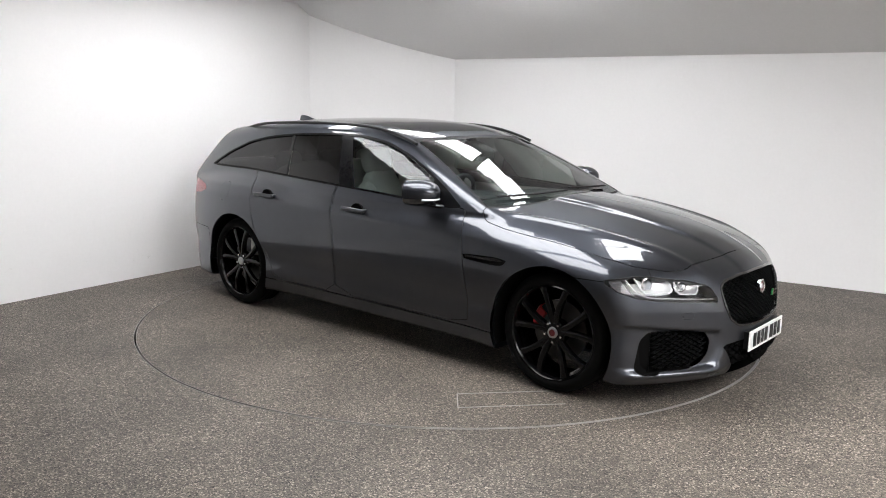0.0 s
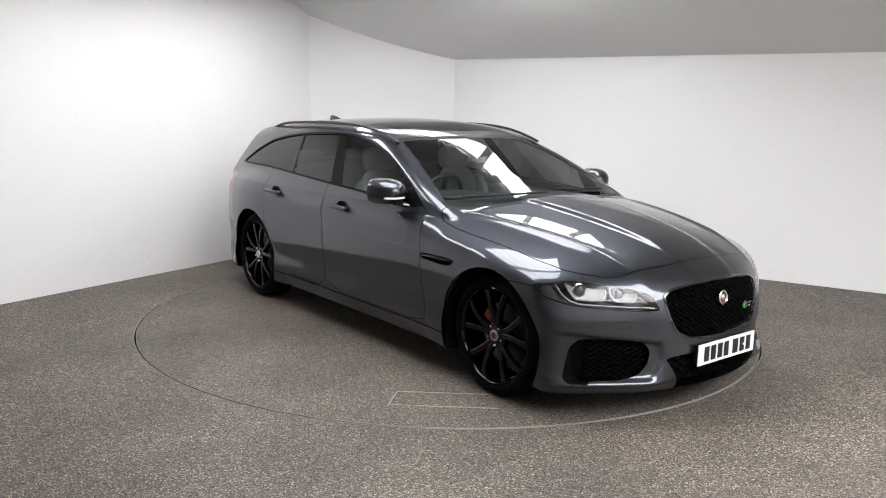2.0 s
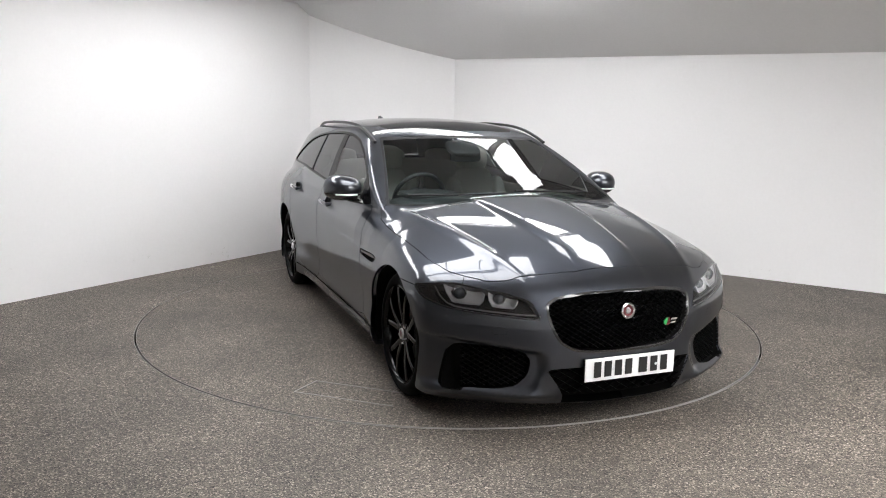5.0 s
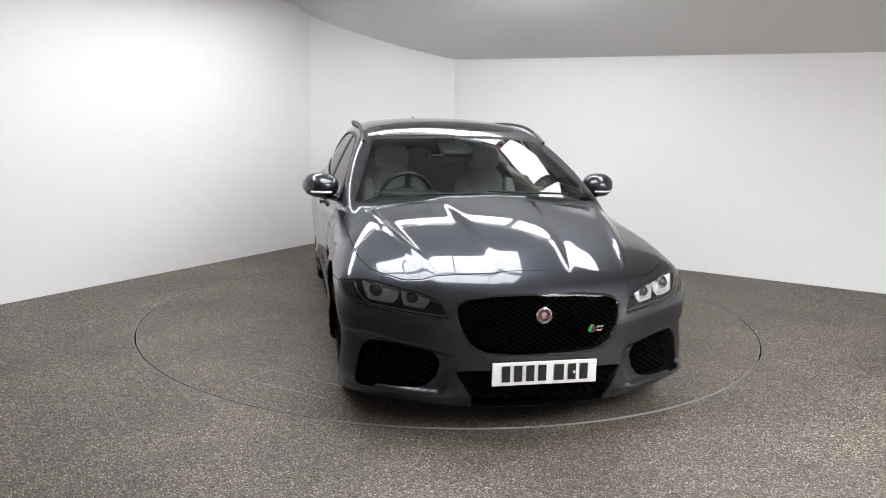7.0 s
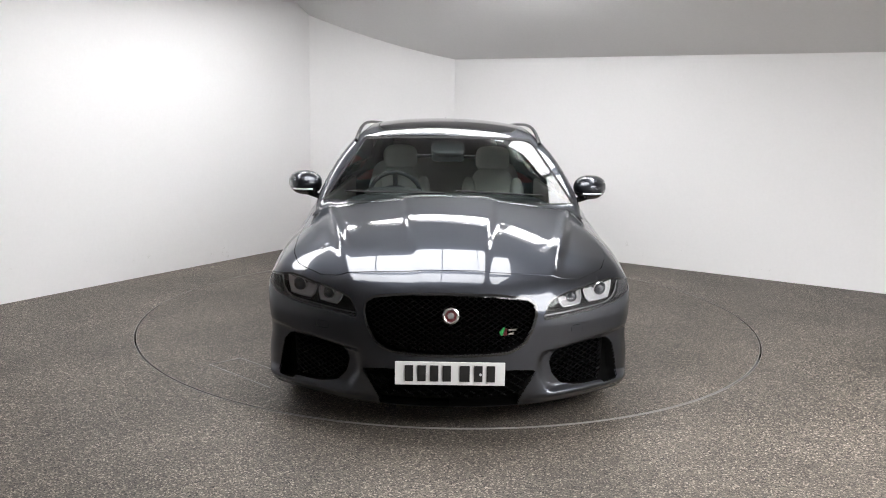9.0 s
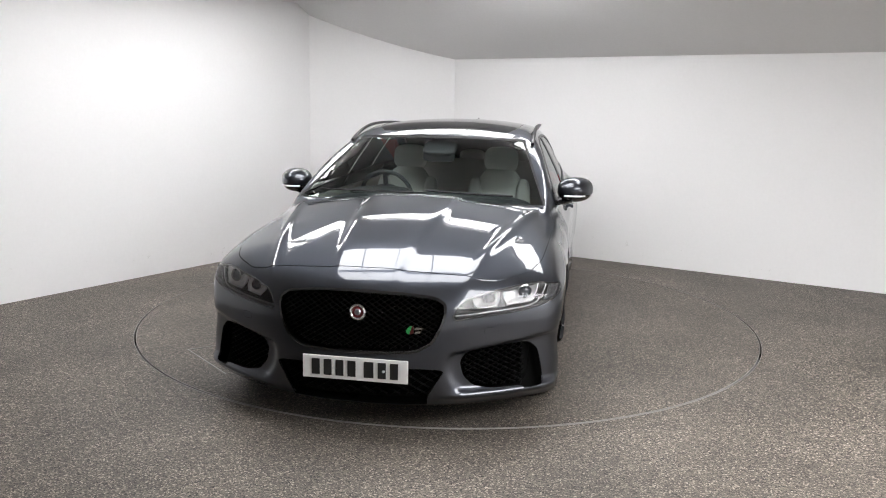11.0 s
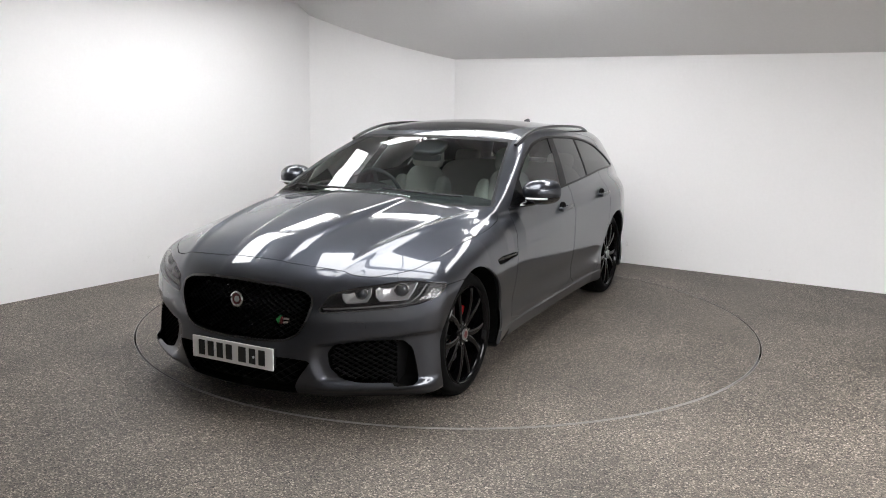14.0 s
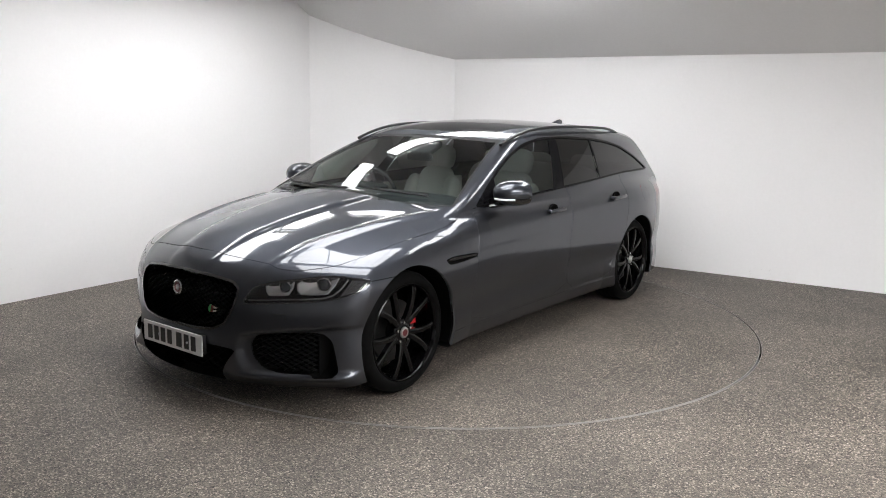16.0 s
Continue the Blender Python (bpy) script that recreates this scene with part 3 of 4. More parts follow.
def keep_left(sk, faces):
    """Drops the few faces beyond the car's middle plane."""
    used = sorted({i for f in faces for i in f})
    sign = {i: sk.v[i][1] for i in used}
    out = []
    made = {}
    for f in faces:
        if all(sign[i] >= 0 for i in f):
            out.append(f)
            continue
        if all(sign[i] < 0 for i in f):
            continue
        poly = []
        for i, j in zip(f, f[1:] + f[:1]):
            if sign[i] >= 0:
                poly.append(i)
            if (sign[i] >= 0) != (sign[j] >= 0):
                key = (min(i, j), max(i, j))
                if key not in made:
                    t = sign[key[0]] / (sign[key[0]] - sign[key[1]])
                    a, b, ga, gb = (np.array(q) for q in (sk.v[key[0]], sk.v[key[1]], sk.g[key[0]], sk.g[key[1]]))
                    p, g = a + (b - a) * t, ga + (gb - ga) * t
                    p[1], g[1] = 0, 0
                    sk.v.append(tuple(p.tolist())), sk.g.append(tuple((g / np.linalg.norm(g)).tolist()))
                    made[key] = len(sk.v) - 1
                poly.append(made[key])
        if len(poly) > 2:
            out.append(tuple(poly))
    return out


def build_body(car):
    sk = Skin()
    seams = []
    faces = keep_left(sk, sk.faces)
    for ax in (AXLE, -AXLE):
        _, faces = sk.cut(faces, arch(ax))
    under, faces = sk.cut(faces, lambda x, y, z: z - 0.20 + 0.045 * np.clip((x - 1.7) / 0.2, 0, 1))
    sk.mesh("underbody", under, BLACK, car)
    # windows of the sides
    high = lambda y: 0.5 - y
    dlo, faces = sk.cut(faces, lambda x, y, z: np.maximum(DLO(x, z), high(y)))
    panes, trim = sk.cut(dlo, lambda x, y, z: DLO(x, z) + 0.014)
    b_front, b_back, c_post = line((-0.175, 1.02), (-0.41, 1.385)), line((-0.335, 1.02), (-0.515, 1.37)), line((-0.945, 1.05), (-1.07, 1.37))
    rear, front_pane = sk.cut(panes, lambda x, y, z: b_front(x, z))
    rear, b_post = sk.cut(rear, lambda x, y, z: b_back(x, z))
    quarter, rear_pane = sk.cut(rear, lambda x, y, z: c_post(x, z) + 0.012)
    c_bar, rear_pane = sk.cut(rear_pane, lambda x, y, z: c_post(x, z) - 0.012)
    sail_edge = line((0.53, 0.96), (0.47, 1.20))
    front_pane, sail = sk.cut(front_pane, lambda x, y, z: sail_edge(x, z))
    # windscreen
    def screen(x, y, z):
        edge = y - 0.60 - (1.37 - z) * 0.55
        return np.maximum.reduce([edge, z - 1.388 + 0.05 * y * y, 0.96 - z, 0.05 - x, x - 1.078 + 0.24 * y * y])
    ws, faces = sk.cut(faces, screen)
    ws, frit = sk.cut(ws, lambda x, y, z: screen(x, y, z) + 0.016)
    sk.mesh("windscreen", ws, GLASS, car, "clear windscreen with a faint green tint", push=0.003)
    sk.mesh("windscreen_seal", frit, BLACK, car, push=0.002)
    def back_glass(x, y, z):
        return np.maximum.reduce([x + 1.9, 1.10 - z, z - 1.335 + 0.05 * y * y, y - 0.60 + (z - 1.1) * 0.5])
    rear_glass, faces = sk.panel(faces, back_glass, seams)
    sk.mesh("rear_window", rear_glass, REARGLASS, car, "tinted rear window", push=0.003)
    sun, faces = sk.panel(faces, lambda x, y, z: np.maximum(SUNROOF(y, x), 1.2 - z), seams)
    sk.mesh("panoramic_roof", sun, PRIVACY_ROOF, car, "dark glass panoramic roof", push=0.001)
    # front: grille, lamps, intakes, bonnet
    ahead = lambda x: 1.8 - x
    hood, faces = sk.panel(faces, lambda x, y, z: np.maximum(HOOD(y, x), 0.66 - z), seams)
    lamp_f = lambda x, y, z: np.maximum.reduce([LAMP(y - (x - 2.0) * 0.7, z), 1.6 - x])
    lamp, faces = sk.cut(faces, lamp_f)
    lens, rim = sk.cut(lamp, lambda x, y, z: lamp_f(x, y, z) + 0.006)
    grille_f = lambda x, y, z: np.maximum(GRILLE(y, z), ahead(x))
    grille, faces = sk.cut(faces, grille_f)
    hole, ring = sk.cut(grille, lambda x, y, z: grille_f(x, y, z) + 0.011)
    lower, faces = sk.cut(faces, lambda x, y, z: np.maximum(INTAKE(y, z), ahead(x)))
    chin, faces = sk.cut(faces, lambda x, y, z: np.maximum(CHIN(y, z), ahead(x)))
    cowl, faces = sk.cut(faces, lambda x, y, z: np.maximum.reduce([y - 0.80, x - 1.12 + 0.2 * y * y, 0.9 - z, 0.84 - x, z - 1.06]))
    vent, faces = sk.cut(faces, lambda x, y, z: np.maximum(VENT(x, z), high(y)))
    # doors
    front_door_f = polygon([(0.795, 0.985), (0.80, 0.93), (0.84, 0.80), (0.90, 0.5), (0.90, 0.285), (-0.31, 0.285), (-0.305, 0.65), (-0.37, 0.93), (-0.355, 1.06)], 1)
    rear_door_f = polygon([(-0.365, 1.06), (-0.38, 0.93), (-0.315, 0.65), (-0.32, 0.285), (-0.99, 0.285), (-1.06, 0.45), (-1.20, 0.63), (-1.255, 0.80), (-1.28, 0.94), (-1.36, 1.09)], 1)
    door_f = lambda fld: (lambda x, y, z: np.maximum.reduce([fld(x, z), high(y), z - 1.09 - 0 * x]))
    f_door, faces = sk.panel(faces, door_f(front_door_f), seams)
    r_door, faces = sk.panel(faces, door_f(rear_door_f), seams)
    flap_f = lambda x, y, z: np.maximum(np.hypot(x + 1.63, z - 0.90) - 0.075, high(y))
    flap, faces = sk.panel(faces, flap_f, seams, 0.002)
    tow = polygon([(0.60, 0.535), (0.665, 0.535), (0.665, 0.50), (0.60, 0.50)], 1)
    tow_cover, faces = sk.panel(faces, lambda x, y, z: np.maximum(tow(y, z), ahead(x)), seams, 0.0015)
    bumper, faces = sk.panel(faces, lambda x, y, z: np.maximum(1.5 - x, z - 0.70 - 1.5 * np.maximum(0.78 - y, 0)), seams)
    tail, faces = sk.cut(faces, lambda x, y, z: np.maximum(polygon([(-2.7, 0.98), (-2.02, 0.93), (-1.95, 0.885), (-2.1, 0.845), (-2.7, 0.83)], 1)(x, z), high(y)))
    rear_bumper, faces = sk.panel(faces, lambda x, y, z: np.maximum(x + 1.87, z - 0.58), seams)
    sill, faces = sk.panel(faces, lambda x, y, z: np.maximum(z - 0.28, np.abs(x) - 1.3), seams)
    fender, faces = sk.panel(faces, lambda x, y, z: np.maximum(0.70 - x, z - 1.015), seams, 0.0006)
    sk.mesh("bonnet", hood, PAINT, car, "long sculpted bonnet with raised creases", lip=0.02)
    sk.mesh("front_bumper", bumper, PAINT, car, lip=0.012)
    sk.mesh("rear_bumper", rear_bumper, PAINT, car, lip=0.012)
    sk.mesh("roof_and_rear_body", faces, PAINT, car, lip=0.012)
    sk.mesh("cowl_panel", cowl, BLACK, car, "black plastic cowl at the foot of the windscreen")
    g = sk.mesh("grille", hole, VOID, car, "gloss black mesh grille", push=0.05, wall=0.05)
    sk.mesh("grille_surround", ring, GLOSSBLACK, g, push=-0.004, lip=0.012)
    c = sk.mesh("lower_grille", chin, VOID, car, push=0.04, wall=0.04)
    tagged(sk.mesh("seam", seams, VOID, car, push=0.011), kind="stuff")
    for sgn in (1, -1):
        d = sk.mesh("front_door", f_door, PAINT, car, side=sgn, lip=0.012)
        sk.mesh("window", front_pane, DOORGLASS, d, "lightly tinted door window", side=sgn, push=0.006)
        sk.mesh("mirror_sail", sail, PILLAR, d, "black corner panel behind the mirror", side=sgn, push=0.002)
        d2 = sk.mesh("rear_door", r_door, PAINT, car, side=sgn, lip=0.012)
        sk.mesh("window", rear_pane, PRIVACY, d2, "dark privacy glass", side=sgn, push=0.006)
        sk.mesh("quarter_window", quarter, PRIVACY, car, "dark privacy glass", side=sgn, push=0.006)
        sk.mesh("window_trim", trim, PILLAR, car, "gloss black window surround", side=sgn, push=-0.002, lip=0.008)
        sk.mesh("door_pillar", b_post, PILLAR, car, "gloss black pillar between door windows", side=sgn, push=0.002)
        sk.mesh("quarter_divider", c_bar, BLACK, car, side=sgn, push=0.002)
        sk.mesh("front_wing", fender, PAINT, car, side=sgn, lip=0.012)
        v = sk.mesh("side_vent", vent, VOID, car, "black side vent behind the front wheel", side=sgn, push=0.015, wall=0.015)
        part("vent_blade", prism([(1.17, 0.716), (1.12, 0.727), (0.875, 0.719), (0.875, 0.709), (1.10, 0.710)], 0.008, Matrix(((1, 0, 0, 0), (0, 0, sgn, sgn * 0.951), (0, 1, 0, 0), (0, 0, 0, 1)))), GLOSSBLACK, v)
        sk.mesh("sill", sill, PAINT, car, side=sgn, push=-0.005, lip=0.014)
        sk.mesh("fuel_flap", flap, PAINT, car, side=sgn) if sgn < 0 else sk.mesh("rear_quarter_panel", flap, PAINT, car, side=sgn)
        sk.mesh("tow_cover", tow_cover, PAINT, car, side=sgn)
        sk.mesh("taillight", tail, AMBER, car, "red wrap-around taillight", side=sgn)
        h = sk.mesh("headlight", lens, LAMPGLASS, car, "clear headlight lens over chrome lamps", side=sgn)
        sk.mesh("lamp_housing", lens, LAMPBOX, h, side=sgn, push=0.075, wall=0.073)
        sk.mesh("lamp_rim", rim, GLOSSBLACK, h, side=sgn, push=0.002)
        build_lamp(h, sgn)
        i = sk.mesh("front_intake", lower, VOID, car, "black honeycomb side intake in the bumper", side=sgn, push=0.06, wall=0.06)
        build_intake_mesh(i, sgn)
        build_handles(d, d2, sgn)
        build_mirror(car, sgn)
        build_rail(car, sgn)
        for ax in (AXLE, -AXLE):
            # liner: inside of the wheel arch
            bm = bmesh.new()
            rows = []
            for f in (0.0, 0.5, 1.0):
                row = []
                for a in np.linspace(-0.45 if ax > 0 else -0.33, math.pi + (0.33 if ax > 0 else 0.05), 40):
                    x, z = ax + (ARCH_R + 0.004) * math.cos(a), 0.335 + (ARCH_R + 0.004) * math.sin(a)
                    edge_y = float(side_half(np.array(x), np.array(z))) - 0.03
                    row.append(bm.verts.new((x, sgn * (0.55 + (edge_y - 0.55) * f), z)))
                rows.append(row)
            for r0, r1 in zip(rows, rows[1:]):
                for k in range(39):
                    bm.faces.new((r0[k], r0[k + 1], r1[k + 1], r1[k]))
            bm.faces.new(rows[0])
            part("arch_liner", bm, VOID, car)
    build_grille_mesh(g, c)
    return sk


PRIVACY_ROOF = mat("roof_glass", (0.010, 0.010, 0.012), 0.06, spec=0.3, grain=0.1, scale=40)
LAMPBOX = mat("lamp_bezel", (0.018, 0.018, 0.019), 0.3, 0.0, grain=0.1, scale=120)


def facing(x, y, z, yaw, pitch=0):
    """A pose whose z axis points along the car's x, turned by yaw towards its left."""
    return pose(x, y, z) @ Matrix.Rotation(radians(yaw), 4, "Z") @ Matrix.Rotation(radians(-pitch), 4, "Y") @ Matrix.Rotation(radians(90), 4, "Y")


def lamp_spot(u, z, deep):
    """A place inside the headlight: u runs from its inner end to its tip, deep metres behind the lens."""
    y = 0.30
    for _ in range(40):
        x = float(nose(np.array(z)) - 0.0 - nose_back(np.array(y)))
        y += 0.4 * (u - (y - (x - 2.0) * 0.7))
    x = float(nose(np.array(z)) - nose_back(np.array(y)))
    return x - deep * 0.85, y - deep * 0.5, z


def lamp_cell(outline, deep, sgn, rows=((0.0, 1.0), (0.45, 0.86), (0.85, 0.55), (1.0, 0.0))):
    """A reflector bowl whose mouth follows an outline on the lamp's face."""
    cu, cz = (sum(p[k] for p in outline) / len(outline) for k in (0, 1))
    fine = []
    for (u0, z0), (u1, z1) in zip(outline, outline[1:] + outline[:1]):
        fine += [(u0 + (u1 - u0) * k / 4, z0 + (z1 - z0) * k / 4) for k in range(4)]
    bm = bmesh.new()
    prev = None
    for depth, grow in rows:
        ring = []
        for u, z in fine:
            x, y, zz = lamp_spot(cu + (u - cu) * grow, cz + (z - cz) * grow, 0.012 + deep * depth)
            ring.append(bm.verts.new((x, sgn * y, zz)))
        if prev:
            for k in range(len(fine)):
                j = (k + 1) % len(fine)
                bm.faces.new((prev[k], prev[j], ring[j], ring[k]))
        prev = ring
    bmesh.ops.remove_doubles(bm, verts=bm.verts, dist=1e-4)
    return bm


def build_lamp(h, sgn):
    """Two reflector cells, each with a projector and a white hook of light under it, over a bright lower strip and a grey side marker."""
    cells = (([(0.430, 0.664), (0.470, 0.682), (0.545, 0.690), (0.606, 0.692), (0.600, 0.660), (0.576, 0.630), (0.520, 0.626), (0.452, 0.624), (0.436, 0.640)], (0.545, 0.661), 0.036),
             ([(0.632, 0.685), (0.668, 0.706), (0.760, 0.712), (0.885, 0.716), (0.862, 0.680), (0.822, 0.640), (0.740, 0.635), (0.655, 0.634), (0.634, 0.652)], (0.790, 0.678), 0.042))
    for outline, (u, z), r in cells:
        part("reflector", lamp_cell(outline, 0.045, sgn), REFLECTOR, h, "bright satin silver reflector", smooth=50)
        x, y, z = lamp_spot(u, z, 0.034)
        m = facing(x, sgn * y, z, sgn * 26)
        part("projector", lathe([(r * 0.80, -0.02), (r * 0.80, 0.004), (r * 0.68, 0.018), (r * 0.45, 0.026), (0.0, 0.030)], 32, m), LENS, h, "glass projector lens", smooth=60)
        part("lens_ring", lathe([(r * 0.80, -0.015), (r * 0.81, 0.008), (r * 0.93, 0.006), (r * 0.95, -0.015)], 32, m), CHROME, h, smooth=40)
        hook = outline[3:] + outline[:1]
        pts = [lamp_spot(a, b, 0.010) for a, b in hook]
        part("light_blade", tube([(p[0], sgn * p[1], p[2]) for p in pts], 0.004, 0.0045, 8), LENSWHITE, h, "white daytime light strip", smooth=60)
    pts = [lamp_spot(u, z, 0.010) for u, z in ((0.315, 0.592), (0.45, 0.598), (0.60, 0.606), (0.72, 0.612), (0.80, 0.618), (0.855, 0.632), (0.90, 0.660), (0.945, 0.708))]
    part("lower_strip", tube([(x, sgn * y, z) for x, y, z in pts], 0.0035, 0.004, 8), SATIN, h, smooth=60)
    part("side_marker", lamp_cell([(0.968, 0.708), (1.060, 0.706), (1.035, 0.675), (1.000, 0.650), (0.900, 0.628), (0.925, 0.655)], 0.012, sgn, ((0.0, 1.0), (1.0, 0.9), (1.0, 0.0))), MARKER, h, "grey side marker block", smooth=40)
    for k in range(3):
        a, c = lamp_spot(0.955 + 0.012 * k, 0.664 + 0.013 * k, 0.012), lamp_spot(1.005 + 0.012 * k, 0.666 + 0.013 * k, 0.012)
        part("marker_rib", tube([(a[0], sgn * a[1], a[2]), (c[0], sgn * c[1], c[2])], 0.002, 0.002, 6), LAMPBOX, h, smooth=60)


MARKER = mat("grey_marker_lens", (0.10, 0.10, 0.105), 0.4, 0.0, grain=0.1, scale=90, spec=0.3)
REFLECTOR = mat("satin_reflector", (0.80, 0.80, 0.81), 0.42, 0.75, grain=0.05, scale=60)
LENS = mat("projector_glass", (0.06, 0.065, 0.075), 0.03, 0.2, coat=1.0, grain=0.05, scale=40)


def mesh_bars(inside, spot, spacing, bar, tilt=0.62):
    """Diagonal bars of a mesh insert inside an outline; spot(u, z) gives a pose-free place on the insert."""
    bm = bmesh.new()
    span = np.arange(-1.0, 1.0, spacing)
    for sgn in (1, -1):
        for c in span:
            u = np.linspace(-0.95, 0.95, 191)
            z = 0.5 + c + sgn * tilt * u
            ok = inside(u, z) < -0.004
            k = 0
            while k < len(u):
                if ok[k]:
                    e = k
                    while e + 1 < len(u) and ok[e + 1]:
                        e += 1
                    if e - k > 1:
                        idx = list(range(k, e, 6)) + [e]
                        prev = None
                        for q in idx:
                            p = spot(u[q], z[q])
                            ring = [bm.verts.new((p[0] + dx, p[1], p[2] + dz)) for dx, dz in ((0, -bar), (0.012, 0), (0, bar), (-0.012, 0))]
                            if prev:
                                for a in range(4):
                                    b = (a + 1) % 4
                                    bm.faces.new((prev[a], prev[b], ring[b], ring[a]))
                            prev = ring
                    k = e + 1
                else:
                    k += 1
    return bm


def build_grille_mesh(g, c):
    def spot(u, z):
        return (float(nose(np.array(z)) - nose_back(np.array(abs(u)))) - 0.020, u, z)
    part("grille_mesh", mesh_bars(lambda u, z: GRILLE(u, z) + 0.014, spot, 0.0245, 0.0028), MESHBLACK, g, "gloss black diamond mesh")
    part("grille_mesh", mesh_bars(lambda u, z: np.maximum(CHIN(u, z), 0.20 - z), spot, 0.04, 0.002), VOID, c)
    # round badge and the small two-part emblem
    m = facing(2.302, 0, 0.607, 0, 6)
    b = part("badge", lathe([(0.0, 0.006), (0.028, 0.006), (0.030, 0.004)], 40, m), CLARET, g, "round dark red badge with a silver ring", smooth=40)
    part("badge_ring", lathe([(0.028, -0.012), (0.028, 0.008), (0.033, 0.012), (0.040, 0.008), (0.041, -0.012)], 40, m), CHROME, b, smooth=40)
    part("badge_relief", lathe([(0.0, 0.012), (0.012, 0.011), (0.017, 0.006)], 8, m), SATIN, b, smooth=40)
    for name, pts, mt, lab in (("emblem", [(0.235, 0.528), (0.252, 0.548), (0.262, 0.548), (0.25, 0.508), (0.24, 0.512)], GREEN, "small green and red emblem"), ("emblem_half", [(0.252, 0.508), (0.264, 0.548), (0.272, 0.545), (0.272, 0.512)], CLARET, ""), ("emblem_bar", [(0.276, 0.516), (0.28, 0.524), (0.308, 0.528), (0.303, 0.516)], CHROME, ""), ("emblem_bar", [(0.276, 0.532), (0.284, 0.545), (0.318, 0.545), (0.312, 0.536)], CHROME, "")):
        mm = Matrix(((0, 0, 1, 2.283), (1, 0, 0, 0), (0, 1, 0, 0), (0, 0, 0, 1)))
        part(name, prism(pts, 0.008, mm), mt, g, lab)


def build_intake_mesh(i, sgn):
    def spot(u, z):
        y = abs(u)
        return (float(nose(np.array(z)) - nose_back(np.array(y))) - 0.035, sgn * y, z)

    def inside(u, z):
        return np.maximum(INTAKE(u, z), u - 0.79)
    part("intake_mesh", mesh_bars(inside, spot, 0.026, 0.0032), MESHBLACK, i, "gloss black honeycomb mesh")
    part("intake_fin", slab((0.10, 0.012, 0.235), pose(1.965, sgn * 0.79, 0.318, 0, 0, -sgn * 30), 0.005), MESHBLACK, i)


def build_plate(car):
    m = Matrix(((0, 0, 1, 2.353), (1, 0, 0, 0), (0, 1, 0, 0.337), (0, 0, 0, 1)))
    plate = part("number_plate", slab((0.525, 0.115, 0.008), m, 0.003), PLATE, car, "white plate with black bars")
    part("plate_backing", slab((0.50, 0.10, 0.03), m @ pose(0, 0, -0.0195)), BLACK, plate)
    for k, (u, w) in enumerate([(-0.195, 0.05), (-0.135, 0.05), (-0.075, 0.05), (-0.015, 0.05), (0.07, 0.058), (0.135, 0.05), (0.195, 0.05)]):
        part("plate_bar", slab((w - 0.010, 0.079, 0.002), m @ pose(u, 0.002, 0.008)), INK, plate)
    for u in (-0.105, 0.145):
        part("screw_cap", lathe([(0.007, 0.0), (0.007, 0.003), (0.0, 0.004)], 16, m @ pose(u, 0.0, 0.0095)), LENSWHITE, plate)


def build_handles(front, rear, sgn):
    for door, x0, z0, lean in ((front, -0.115, 0.893, 2.0), (rear, -1.09, 0.912, 1.5)):
        y0 = float(side_half(np.array(x0), np.array(z0)))
        bar = slab((0.225, 0.018, 0.028), pose(x0, sgn * (y0 + 0.032), z0, 0, lean), 0.008, 3)
        feet = [slab((0.03, 0.036, 0.022), pose(x0 + s * 0.09, sgn * (y0 + 0.012), z0, 0, lean), 0.005) for s in (-1, 1)]
        part("handle", join(bar, *feet), PAINT, door, "body-coloured pull handle", smooth=40)
        # flat disc on the door skin; the recess's shade is only its colour
        part("handle_recess_shade", lathe([(0.0, 0.0), (0.052, 0.0), (0.058, 0.004), (0.058, -0.01)], 32, pose(x0 + 0.01, sgn * y0, z0 - 0.004, -90 * sgn) @ Matrix.Diagonal((1, 0.8, 1, 1))), VOID, door, "near-black disc for the shaded recess behind the handle", smooth=40)


def blob(size, m, power=2.6, segs=28, rings=16):
    """A rounded, slightly boxy solid."""
    bm = bmesh.new()

    def pw(v):
        return math.copysign(abs(v) ** (2 / power), v)
    rows = []
    for i in range(rings + 1):
        a = -math.pi / 2 + math.pi * i / rings
        rows.append([bm.verts.new((size[0] / 2 * pw(math.cos(a)) * pw(math.cos(2 * math.pi * k / segs)), size[1] / 2 * pw(math.cos(a)) * pw(math.sin(2 * math.pi * k / segs)), size[2] / 2 * pw(math.sin(a)))) for k in range(segs)])
    for a, b in zip(rows, rows[1:]):
        for k in range(segs):
            bm.faces.new((a[k], a[(k + 1) % segs], b[(k + 1) % segs], b[k]))
    bmesh.ops.remove_doubles(bm, verts=bm.verts, dist=1e-5)
    bmesh.ops.transform(bm, matrix=m, verts=bm.verts)
    return bm


